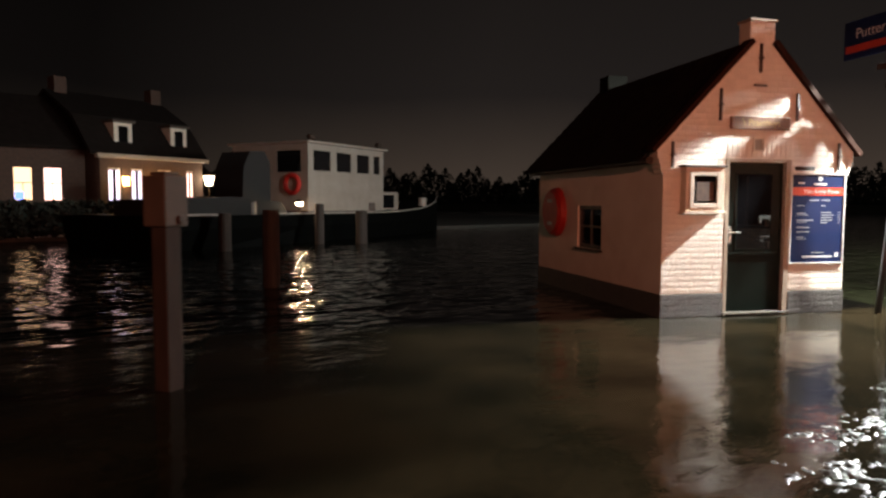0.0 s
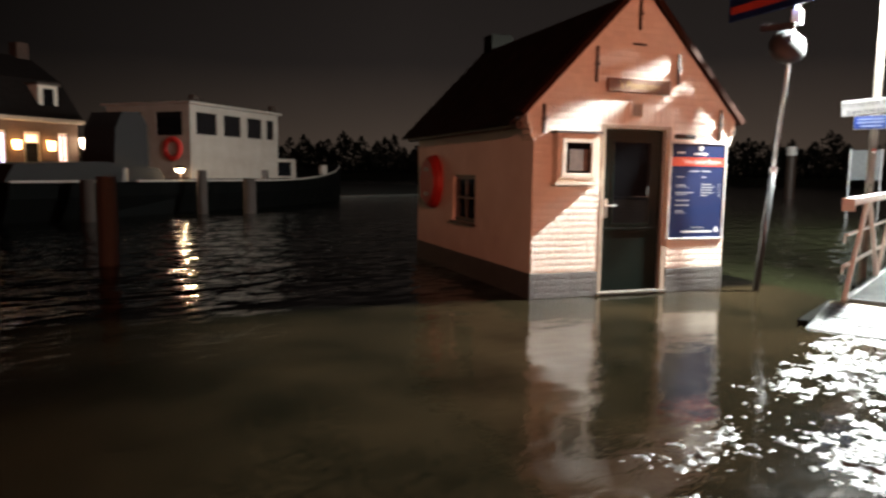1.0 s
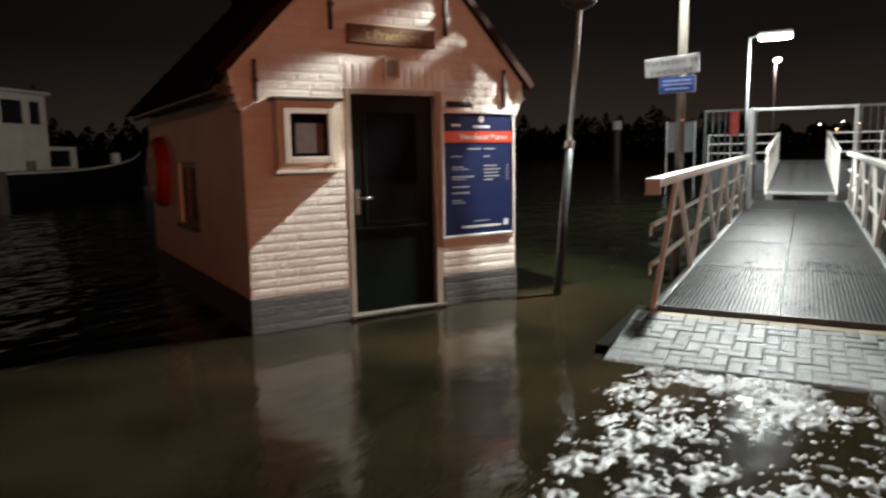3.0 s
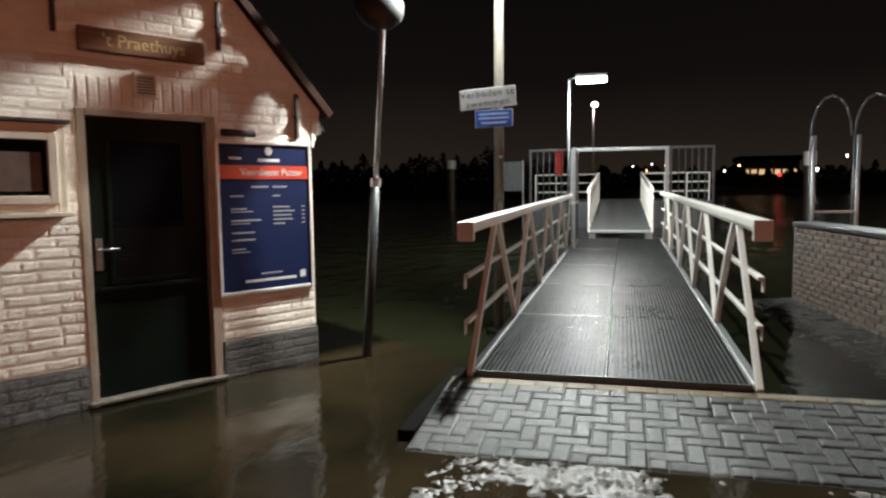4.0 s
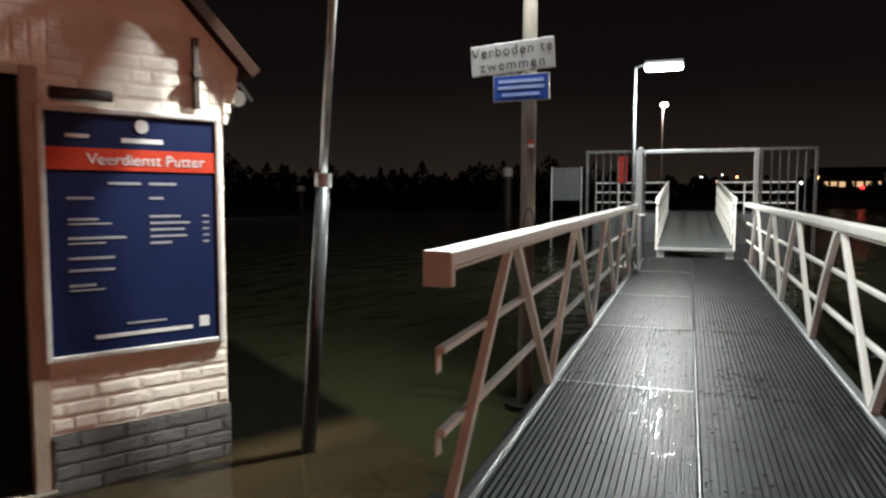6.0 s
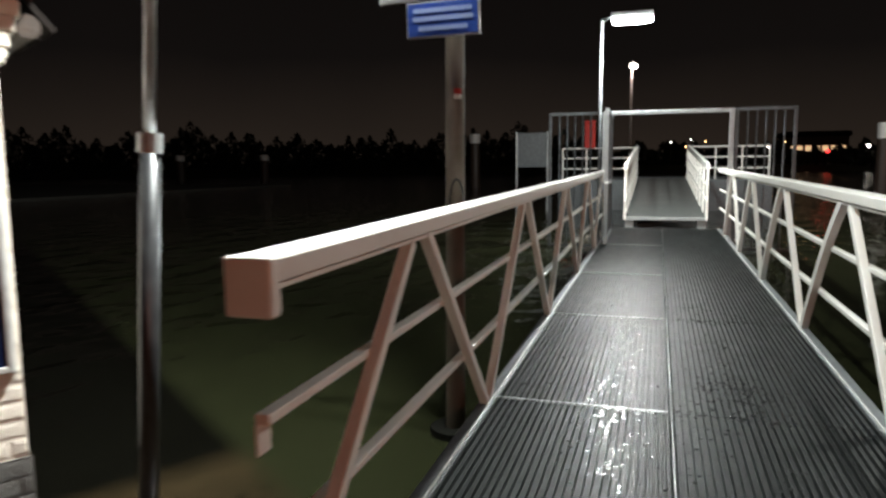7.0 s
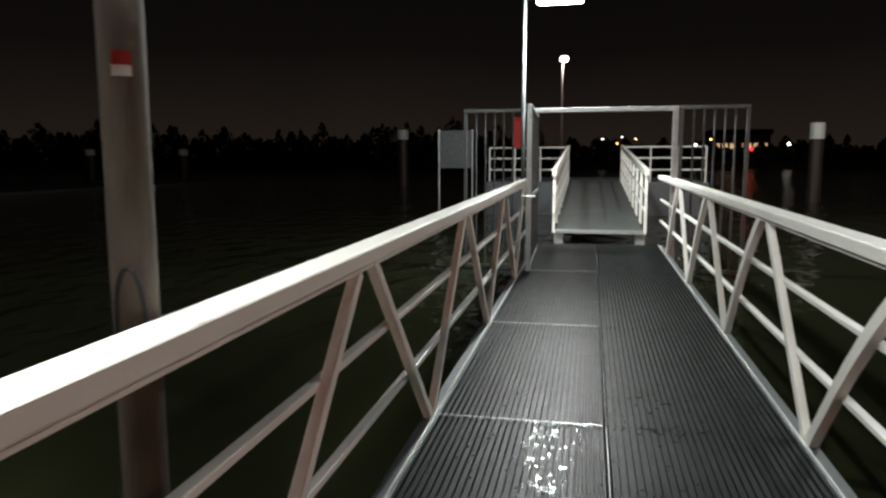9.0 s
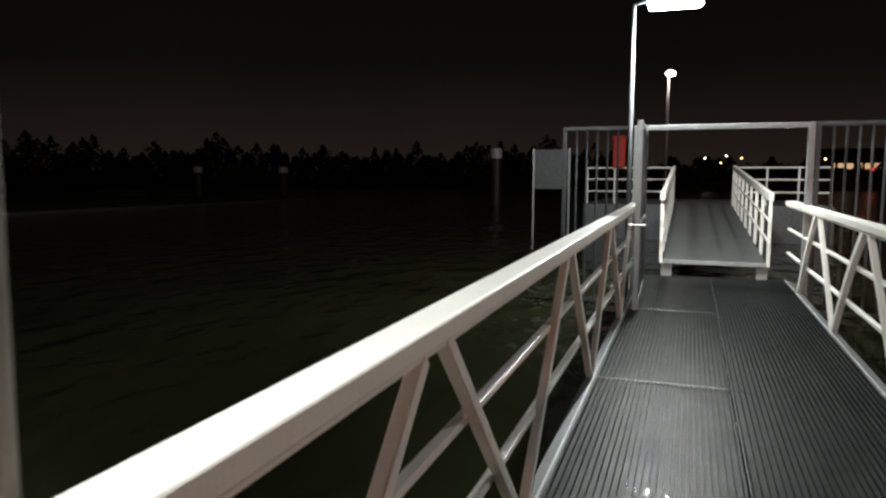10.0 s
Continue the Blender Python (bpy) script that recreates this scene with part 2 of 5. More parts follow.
M = dict(
    water=water_material(),
    paving=mat("wet_paving", (0.060, 0.055, 0.047), 0.40, spec=0.36, second=(0.04, 0.035, 0.03), scale=9, bump=0.6, bump_scale=60, rough_var=0.08, depth=0.006),
    paver=mat("grey_paver", (0.036, 0.036, 0.0345), 0.36, spec=0.28, second=(0.023, 0.023, 0.022), scale=9, bump=0.35, bump_scale=90, rough_var=0.15, per_object=0.22),
    yellow=mat("yellow_paver", (0.14, 0.105, 0.045), 0.42, second=(0.095, 0.072, 0.034), scale=9, bump=0.35, bump_scale=90, per_object=0.15),
    bed=mat("paving_sand", (0.07, 0.065, 0.055), 0.6, bump=0.4),
    paper=mat("faded_paper", (0.15, 0.10, 0.075), 0.8, second=(0.09, 0.06, 0.05), scale=9),
    slime=mat("wet_slimy_stone", (0.006, 0.006, 0.005), 0.8, bump=0.4, bump_scale=30, spec=0.02),
    wet_ledge=mat("wet_ledge_concrete", (0.035, 0.035, 0.034), 0.28, second=(0.022, 0.022, 0.021), scale=5, bump=0.5, bump_scale=35, rough_var=0.12),
    kerb=mat("dark_kerb", (0.016, 0.016, 0.015), 0.4, bump=0.4, bump_scale=40),
    masonry=mat("painted_masonry", (0.78, 0.71, 0.62), 0.55, second=(0.70, 0.62, 0.53), scale=2.5, bump=0.25, bump_scale=45, stain=(0.58, 0.50, 0.41), stain_lo=0.62),
    brick=mat("painted_brick", (0.79, 0.72, 0.63), 0.5, second=(0.70, 0.63, 0.54), scale=7, bump=0.5, bump_scale=55, per_object=0.05, stain=(0.60, 0.52, 0.43), stain_scale=2.0, stain_lo=0.66),
    brick_rest=mat("painted_brick_joined", (0.79, 0.72, 0.63), 0.5, second=(0.70, 0.63, 0.54), scale=7, bump=0.5, bump_scale=55, per_island=0.05, stain=(0.60, 0.52, 0.43), stain_scale=2.0, stain_lo=0.66),
    plinth=mat("grey_plinth_brick", (0.085, 0.076, 0.068), 0.55, second=(0.055, 0.050, 0.045), scale=8, bump=0.6, bump_scale=50, per_object=0.15),
    rooftile=mat("dark_roof_tile", (0.014, 0.011, 0.010), 0.9, second=(0.009, 0.007, 0.006), scale=4, bump=0.3, per_island=0.3, spec=0.08),
    verge=mat("brown_verge_board", (0.022, 0.009, 0.006), 0.8, second=(0.035, 0.015, 0.01), scale=10, stretch=(1, 1, 8), spec=0.05),
    old_cream=mat("weathered_cream_paint", (0.40, 0.33, 0.26), 0.6, second=(0.30, 0.24, 0.18), scale=6, bump=0.3, bump_scale=40),
    old_grey=mat("weathered_grey_paint", (0.07, 0.054, 0.042), 0.7, second=(0.048, 0.037, 0.029), scale=6, bump=0.3, bump_scale=40),
    frame_paint=mat("cream_frame_paint", (0.74, 0.66, 0.55), 0.4, scale=5, bump=0.1, bump_scale=80),
    green_door=mat("dark_green_door_paint", (0.005, 0.008, 0.0065), 0.35, second=(0.007, 0.010, 0.008), scale=4, bump=0.06, bump_scale=30, spec=0.08),
    iron=mat("black_iron", (0.03, 0.022, 0.018), 0.5, second=(0.05, 0.03, 0.02), scale=20, bump=0.3),
    pane=glass("dark_window_pane", (0.006, 0.006, 0.007)),
    chrome=mat("brushed_metal", (0.62, 0.62, 0.60), 0.3, metal=1.0, scale=30),
    wood=mat("varnished_wood", (0.20, 0.085, 0.035), 0.35, second=(0.10, 0.04, 0.018), scale=5, stretch=(1, 8, 12), bump=0.2),
    gilt=mat("faded_gilt", (0.48, 0.33, 0.12), 0.5, scale=20),
    red=mat("red_plastic", (0.36, 0.022, 0.016), 0.55, scale=6, spec=0.25),
    white_plastic=mat("white_plastic", (0.75, 0.74, 0.71), 0.4, scale=6),
    board_blue=mat("navy_print", (0.008, 0.016, 0.062), 0.45, second=(0.007, 0.014, 0.056), scale=3, spec=0.2),
    board_red=mat("red_print", (0.60, 0.06, 0.03), 0.3, scale=3),
    print_dim=mat("fine_white_print", (0.34, 0.35, 0.38), 0.5, scale=8),
    print_white=mat("white_print", (0.75, 0.75, 0.75), 0.4, scale=8),
    alu=mat("aluminium_frame", (0.70, 0.70, 0.68), 0.35, metal=0.3, scale=20),
    galv=mat("galvanised_steel", (0.42, 0.43, 0.43), 0.42, metal=0.55, second=(0.32, 0.33, 0.33), scale=14, bump=0.08),
    galv_dark=mat("weathered_galvanised_steel", (0.12, 0.128, 0.135), 0.48, metal=0.4, second=(0.085, 0.09, 0.094), scale=14, bump=0.1),
    white_steel=mat("white_painted_steel", (0.76, 0.74, 0.70), 0.38, second=(0.69, 0.67, 0.62), scale=3.5, bump=0.12, bump_scale=70, stain=(0.52, 0.47, 0.39), stain_scale=4.0, stain_lo=0.68),
    deck=mat("wet_ribbed_deck", (0.0090, 0.0102, 0.0103), 0.46, second=(0.0062, 0.0071, 0.0072), scale=7, bump=0.3, bump_scale=150, depth=0.003, rough_var=0.10, spec=0.09, stain=(0.0145, 0.016, 0.016), stain_scale=1.3, stain_lo=0.55),
    concrete=mat("weathered_concrete", (0.125, 0.105, 0.082), 0.75, second=(0.062, 0.052, 0.041), scale=5, stretch=(3, 3, 0.6), bump=0.4, bump_scale=40, stain=(0.20, 0.18, 0.15), stain_scale=3.0, stain_lo=0.62),
    wall_brick=mat("red_brown_brick", (0.125, 0.072, 0.048), 0.6, second=(0.075, 0.045, 0.032), scale=10, bump=0.6, per_object=0.3, stain=(0.05, 0.045, 0.03), stain_scale=2.5, stain_lo=0.55),
    mortar=mat("old_mortar", (0.085, 0.07, 0.055), 0.8, scale=10, bump=0.4),
    sign_blue=mat("blue_enamel", (0.015, 0.045, 0.22), 0.3, scale=4),
    sign_white=mat("white_enamel", (0.27, 0.27, 0.265), 0.3, scale=4),
    ink=mat("black_lettering", (0.02, 0.02, 0.022), 0.5, scale=4),
    boat_white=mat("white_boat_paint", (0.29, 0.255, 0.22), 0.55, second=(0.23, 0.20, 0.17), scale=2, bump=0.08, stain=(0.45, 0.38, 0.30), stain_scale=1.5, stain_lo=0.66),
    hull=mat("dark_green_hull_paint", (0.0018, 0.0022, 0.002), 0.6, second=(0.0024, 0.0024, 0.0022), scale=2, bump=0.1, spec=0.05),
    canvas=mat("dark_canvas", (0.008, 0.007, 0.007), 0.8, scale=3, bump=0.2),
    timber=mat("old_timber", (0.026, 0.016, 0.011), 0.8, second=(0.014, 0.009, 0.0065), scale=6, stretch=(2, 2, 0.5), bump=0.5),
    facade=mat("dark_brick_facade", (0.075, 0.042, 0.03), 0.8, second=(0.05, 0.03, 0.02), scale=8, bump=0.4),
    foliage=mat("night_foliage", (0.014, 0.016, 0.010), 0.9, second=(0.009, 0.011, 0.007), scale=0.6, per_island=0.4),
    bark=mat("bark", (0.05, 0.038, 0.028), 0.9, scale=6, bump=0.6),
    bank=mat("dark_bank", (0.035, 0.035, 0.022), 0.9, scale=0.3),
    bead=glass("water_bead", (0.024, 0.027, 0.027), 0.2),
    led=glow("led_face", (0.9, 1.0, 0.96), 60.0),
    lantern=glow("lantern_glass", (1.0, 0.82, 0.58), 5.0),
    wall_lantern=glow("wall_lantern_glass", (1.0, 0.5, 0.16), 10.0),
    lit_room=glow("lit_room_curtain", (1.0, 0.62, 0.33), 0.9),
    lit_pink=glow("lit_room_pink", (1.0, 0.60, 0.50), 1.1),
    lit_blue=glow("lit_room_blue", (0.12, 0.22, 1.0), 1.2),
    lit_pale=glow("lit_room_pale", (0.75, 0.70, 1.0), 0.8),
    far_white=glow("far_white_lamp", (1.0, 0.9, 0.8), 9.0),
    far_orange=glow("far_orange_lamp", (1.0, 0.5, 0.2), 9.0),
    far_red=glow("far_red_lamp", (1.0, 0.03, 0.03), 5.0),
)


# ---------------------------------------------------------------- building helpers
def box(bm, lo, hi, bevel=0.0, m=None):
    """An upright box from corner lo to corner hi, its edges rounded by bevel, moved by m."""
    c = [(a + b) / 2 for a, b in zip(lo, hi)]
    s = [abs(b - a) for a, b in zip(lo, hi)]
    geo = bmesh.ops.create_cube(bm, size=1.0, matrix=Matrix.Translation(c) @ Matrix.Diagonal((*s, 1)))
    vs = geo["verts"]
    if bevel:
        es = list({e for v in vs for e in v.link_edges})
        r = bmesh.ops.bevel(bm, geom=es, offset=bevel, segments=2, profile=0.5, affect="EDGES")
        vs = list({v for f in r["faces"] for v in f.verts} | {v for v in vs if v.is_valid})
    if m is not None:
        bmesh.ops.transform(bm, matrix=m, verts=vs)
    return vs


def tube(bm, a, b, r0, r1=None, sides=12):
    a, b = Vector(a), Vector(b)
    d = b - a
    m = Matrix.Translation((a + b) / 2) @ d.to_track_quat("Z", "Y").to_matrix().to_4x4()
    return bmesh.ops.create_cone(bm, cap_ends=True, segments=sides, radius1=r0, radius2=r0 if r1 is None else r1, depth=d.length, matrix=m)["verts"]


def bar(bm, a, b, wide, deep, side=(0, 1, 0), bevel=0.004):
    """A flat bar from a to b: wide across in the plane, deep along side."""
    a, b = Vector(a), Vector(b)
    z = (b - a).normalized()
    y = Vector(side)
    y = (y - z * y.dot(z)).normalized()
    x = y.cross(z)
    m = Matrix((x, y, z)).transposed().to_4x4()
    m.translation = (a + b) / 2
    length = (b - a).length
    return box(bm, (-wide / 2, -deep / 2, -length / 2), (wide / 2, deep / 2, length / 2), bevel, m)


def sweep(bm, path, wide, deep):
    """A flat bar bent along a path in the x-z plane, one unbroken skin."""
    rings = []
    for i, p in enumerate(path):
        d = (path[min(i + 1, len(path) - 1)] - path[max(i - 1, 0)]).normalized()
        side = Vector((d.z, 0, -d.x)) * wide / 2
        rings.append([bm.verts.new(p + side * a + Vector((0, b * deep / 2, 0))) for a, b in ((-1, -1), (1, -1), (1, 1), (-1, 1))])
    for a, b in zip(rings, rings[1:]):
        for i in range(4):
            bm.faces.new((a[i], a[(i + 1) % 4], b[(i + 1) % 4], b[i]))
    bm.faces.new(rings[0])
    bm.faces.new(rings[-1][::-1])
    bmesh.ops.recalc_face_normals(bm, faces=bm.faces)


def prism(bm, outline, depth):
    """Outline: (x, z) points; a solid from y = 0 to y = depth."""
    f = [bm.verts.new((x, 0, z)) for x, z in outline]
    k = [bm.verts.new((x, depth, z)) for x, z in outline]
    bm.faces.new(f)
    bm.faces.new(k[::-1])
    n = len(f)
    for i in range(n):
        bm.faces.new((f[i], k[i], k[(i + 1) % n], f[(i + 1) % n]))
    bmesh.ops.recalc_face_normals(bm, faces=bm.faces)


def mesh_of(name, bm, material, smooth=False):
    me = bpy.data.meshes.new(name)
    if smooth:
        for f in bm.faces:
            f.smooth = True
    bm.to_mesh(me)
    bm.free()
    me.materials.append(material)
    return me


def part(name, bm, material, parent=None, label="", smooth=False):
    ob = new(name, mesh_of(name, bm, material, smooth))
    if parent is not None:
        ob.parent = parent
    if label:
        tagged(ob, label)
    return ob


def thing(name, m, label, category, group="", kind=""):
    return tagged(new_at(name, m), label, category, group, kind)


def new_at(name, m):
    ob = new(name)
    ob.empty_display_size = 0.1
    ob.matrix_world = m
    return ob


def boxpart(name, lo, hi, material, parent, bevel=0.004, label=""):
    bm = bmesh.new()
    box(bm, lo, hi, bevel)
    return part(name, bm, material, parent, label)


def words(text, size, m, material, parent, name="lettering", spacing=1.0):
    c = bpy.data.curves.new(name, "FONT")
    c.body, c.size, c.extrude, c.space_character = text, size, 0.0004, spacing
    c.align_x, c.align_y = "CENTER", "CENTER"
    tmp = bpy.data.objects.new(name, c)
    scene.collection.objects.link(tmp)
    me = bpy.data.meshes.new_from_object(tmp.evaluated_get(bpy.context.evaluated_depsgraph_get()))
    bpy.data.objects.remove(tmp)
    bpy.data.curves.remove(c)
    me.materials.clear()
    me.materials.append(material)
    ob = new(name, me)
    ob.parent = parent
    ob.matrix_local = m
    return ob




# ---------------------------------------------------------------- water and quay
WATER = 0.03
bm = bmesh.new()
bmesh.ops.create_grid(bm, x_segments=1, y_segments=1, size=600)
water = tagged(part("water", bm, M["water"]), "murky brown flood water standing over the quay", "water", kind="structure")
water.location = (0, 0, WATER)


def ground_height(x, y):
    """The flooded quay: under water nearly everywhere, just breaking the surface in front of the gangway."""
    up = max(0.0, min(1.0, (x - 2.9) / 1.2, (9.3 - x) / 0.5)) * min(1.0, 1.9 * max(0.0, 1 - abs(y - 0.2) / 2.4))
    rough = noise.noise((x * 1.3, y * 1.3, 3.0)) * 0.030 + noise.noise((x * 4.7, y * 4.7, 7.0)) * 0.016 + noise.noise((x * 14, y * 14, 1.0)) * 0.018 + noise.noise((x * 34, y * 34, 5.0)) * 0.016
    return -0.06 + 0.086 * up + rough * (0.25 + 0.75 * up)


bm = bmesh.new()
nx, ny = 600, 470
x0, x1, y0, y1 = 2.7, 9.5, -2.2, 3.0
grid = [[bm.verts.new((x0 + (x1 - x0) * i / nx, y0 + (y1 - y0) * j / ny, ground_height(x0 + (x1 - x0) * i / nx, y0 + (y1 - y0) * j / ny)))
         for j in range(ny + 1)] for i in range(nx + 1)]
for i in range(nx):
    for j in range(ny):
        bm.faces.new((grid[i][j], grid[i + 1][j], grid[i + 1][j + 1], grid[i][j + 1]))
tagged(part("ground", bm, M["paving"], smooth=True), "wet uneven quay paving just breaking the flood water", "ground", kind="structure")

# the paved apron that rises to the gangway
APRON0, APRON1, AY0, AY1 = 8.95, 10.05, -2.35, 1.62


def apron_z(x):
    return 0.05 + 0.115 * (x - APRON0) / (APRON1 - APRON0)


bm = bmesh.new()
prism(bm, [(APRON0 - 0.25, -0.3), (APRON1 + 0.02, -0.3), (APRON1 + 0.02, apron_z(APRON1) - 0.012), (APRON0 - 0.25, apron_z(APRON0 - 0.25) - 0.012)], AY1 - AY0)
apron = tagged(part("pavement", bm, M["bed"]), "sloping apron of wet grey herringbone pavers with a yellow edge row", "pavement", kind="structure")
apron.location = (0, AY0, 0)
for name, lo, hi in (("kerb", (9.05, AY1 - AY0 + 0.0, -0.3), (10.6, AY1 - AY0 + 0.11, 0.09)),):
    boxpart(name, lo, hi, M["slime"], apron, 0.012, "black wet kerb")


# ---------------------------------------------------------------- the ferry house
HUT = Matrix.Translation((8.47, 4.43, 0)) @ pose(0, 0, 0, 0, 0, -30.37)
HX0, HX1, HL = -0.14, 2.70, 4.35          # width along the facade, length backwards
RX = (HX0 + HX1) / 2                      # ridge
EAVE, NECK, PEAK = 2.12, 3.62, 3.95
hut = thing("ferry_house", HUT, "small cream-painted brick ferry house with a dark tiled gable roof", "building")


def wall_box(name, lo, hi, material=None):
    return boxpart(name, lo, hi, material or M["masonry"], hut, 0)


# facade with its gable; door and window openings go right through
D0, D1, DH = 0.84, 1.72, 2.09             # door
bm = bmesh.new()
left_half = [(HX0, -0.2), (D0, -0.2), (D0, DH), (RX, DH), (RX, PEAK), (RX - 0.19, PEAK), (RX - 0.19, NECK), (HX0 - 0.10, EAVE + 0.13), (HX0 - 0.08, EAVE + 0.02), (HX0, EAVE - 0.2)]
prism(bm, left_half, 0.22)
front = part("front_wall", bm, M["masonry"], hut, "cream-painted brick gable wall")
bm = bmesh.new()
prism(bm, [(2 * RX - x, z) for x, z in left_half[:1]] + [(D1, -0.2), (D1, DH), (RX, DH)] + [(2 * RX - x, z) for x, z in left_half[4:]], 0.22)
part("front_wall", bm, M["masonry"], hut, "cream-painted brick gable wall")
bm = bmesh.new()
box(bm, (HX0, 0.22, -0.2), (HX0 + 0.22, 2.6 - 0.86, 2.2))
box(bm, (HX0, 2.6, -0.2), (HX0 + 0.22, HL, 2.2))
box(bm, (HX0, 2.6 - 0.86, -0.2), (HX0 + 0.22, 2.6, 0.81))
box(bm, (HX0, 2.6 - 0.86, 1.5), (HX0 + 0.22, 2.6, 2.2))
part("side_wall", bm, M["masonry"], hut)
wall_box("side_wall", (HX1 - 0.22, 0.22, -0.2), (HX1, HL, 2.2))
bm = bmesh.new()
prism(bm, [(HX0 + 0.22, -0.2), (HX1 - 0.22, -0.2), (HX1 - 0.22, EAVE), (RX, NECK - 0.2), (HX0 + 0.22, EAVE)], 0.3)
back = part("back_wall", bm, M["masonry"], hut)
back.location = (0, HL - 0.28, 0)
# plinth, 12 mm proud
for lo, hi in (((HX0 - 0.012, -0.012, -0.2), (D0 - 0.05, 0.0, 0.34)), ((D1 + 0.08, -0.012, -0.2), (HX1 + 0.012, 0.0, 0.34)), ((HX0 - 0.012, 0.0, -0.2), (HX0, HL, 0.34))):
    wall_box("plinth", lo, hi, M["plinth"])
# stepped brackets under the gable's feet
for sgn, x in ((-1, HX0), (1, HX1)):
    bm = bmesh.new()
    for k in range(4):
        w = 0.025 + 0.022 * k
        box(bm, (min(x, x + sgn * w), -0.012, 1.93 + 0.062 * k), (max(x, x + sgn * w), 0.21, 1.987 + 0.062 * k), 0.004)
    part("bracket", bm, M["masonry"], hut, "stepped brick bracket under the eave")
# verge boards along the gable, roof slopes of tiles
for sgn in (-1, 1):
    bm = bmesh.new()
    a, b = Vector((RX + sgn * 0.17, 0.03, NECK + 0.07)), Vector((RX + sgn * 1.60, 0.03, EAVE + 0.10))
    bar(bm, a, b, 0.07, 0.20)
    part("verge_board", bm, M["verge"], hut, "dark brown verge along the gable")
    bm = bmesh.new()
    slope = (b - a).normalized()
    up = Vector((-slope.z, 0, slope.x)) * (1 if sgn < 0 else -1)
    if up.z < 0:
        up = -up
    rows, cols = 11, 19
    length = (b - a).length + 0.12
    for i in range(rows):
        for j in range(cols):
            p = a + slope * (length * (i + 0.5) / rows) - up * 0.045
            y = 0.14 + (HL + 0.05) * (j + 0.5) / cols
            mm = Matrix((slope, Vector((0, 1, 0)), up)).transposed().to_4x4()
            mm.translation = Vector((p.x, y, p.z)) + up * 0.02
            tilt = pose(0, 0, 0, random.uniform(-1, 1), 4, 0)
            box(bm, (-length / rows * 0.58, -(HL - 0.1) / cols * 0.49, -0.012), (length / rows * 0.58, (HL - 0.1) / cols * 0.49, 0.012), 0, mm @ tilt)
    tagged(part("roof_slope", bm, M["rooftile"], hut), kind="stuff")
    bm = bmesh.new()
    tube(bm, (RX + sgn * 1.56, 0.10, EAVE - 0.02), (RX + sgn * 1.56, HL + 0.05, EAVE - 0.02), 0.05)
    part("gutter", bm, M["iron"], hut)
bm = bmesh.new()
for j in range(12):
    y = 0.25 + j * 0.335
    tube(bm, (RX, y, NECK + 0.02), (RX, y + 0.35, NECK + 0.02), 0.10, 0.09, 10)
part("ridge_tiles", bm, M["rooftile"], hut)
boxpart("chimney", (RX - 0.2, HL - 0.32, NECK - 0.2), (RX + 0.2, HL + 0.04, PEAK), M["slime"], hut, 0.01, "dark brick chimney at the back gable")
boxpart("chimney_cap", (RX - 0.21, -0.03, PEAK), (RX + 0.21, 0.25, PEAK + 0.035), M["old_cream"], hut, 0.008)
boxpart("ceiling_board", (HX0 + 0.2, 0.2, 2.16), (HX1 - 0.2, HL - 0.2, 2.19), M["timber"], hut, 0)
# doorway
for lo, hi in (((D0 - 0.06, -0.008, 0.06), (D0 + 0.0, 0.1, DH + 0.05)), ((D1, -0.008, 0.06), (D1 + 0.08, 0.1, DH + 0.05)), ((D0, -0.008, DH), (D1, 0.1, DH + 0.05))):
    boxpart("door_frame", lo, hi, M["old_cream"], hut, 0.006)
boxpart("door_sill", (D0 - 0.07, -0.05, 0.045), (D1 + 0.09, 0.1, 0.072), M["concrete"], hut, 0.006, "pale stone door sill awash")
door = boxpart("door", (D0 + 0.003, 0.055, 0.078), (D1 - 0.003, 0.10, DH - 0.003), M["green_door"], hut, 0.003, "dark green half-glazed door, closed")
for lo, hi in (((D0 + 0.14, 0.046, 0.92), (D0 + 0.17, 0.06, 1.95)), ((D1 - 0.18, 0.046, 0.92), (D1 - 0.15, 0.06, 1.95)), ((D0 + 0.14, 0.046, 1.93), (D1 - 0.15, 0.06, 1.96)), ((D0 + 0.14, 0.046, 0.89), (D1 - 0.15, 0.06, 0.925))):
    boxpart("glazing_bead", lo, hi, M["green_door"], door, 0.003)
boxpart("pane", (D0 + 0.17, 0.049, 0.925), (D1 - 0.18, 0.053, 1.93), M["pane"], door, 0)
boxpart("weather_bar", (D0 + 0.05, 0.03, 0.845), (D1 - 0.05, 0.06, 0.875), M["green_door"], door, 0.006)
boxpart("lock_plate", (D0 + 0.045, 0.045, 1.0), (D0 + 0.09, 0.058, 1.23), M["chrome"], door, 0.004, "bright metal lock plate")
bm = bmesh.new()
tube(bm, (D0 + 0.068, 0.05, 1.15), (D0 + 0.068, -0.005, 1.15), 0.011)
tube(bm, (D0 + 0.06, -0.002, 1.15), (D0 + 0.19, -0.002, 1.15), 0.010)
part("door_handle", bm, M["chrome"], door, "bright metal lever handle", True)
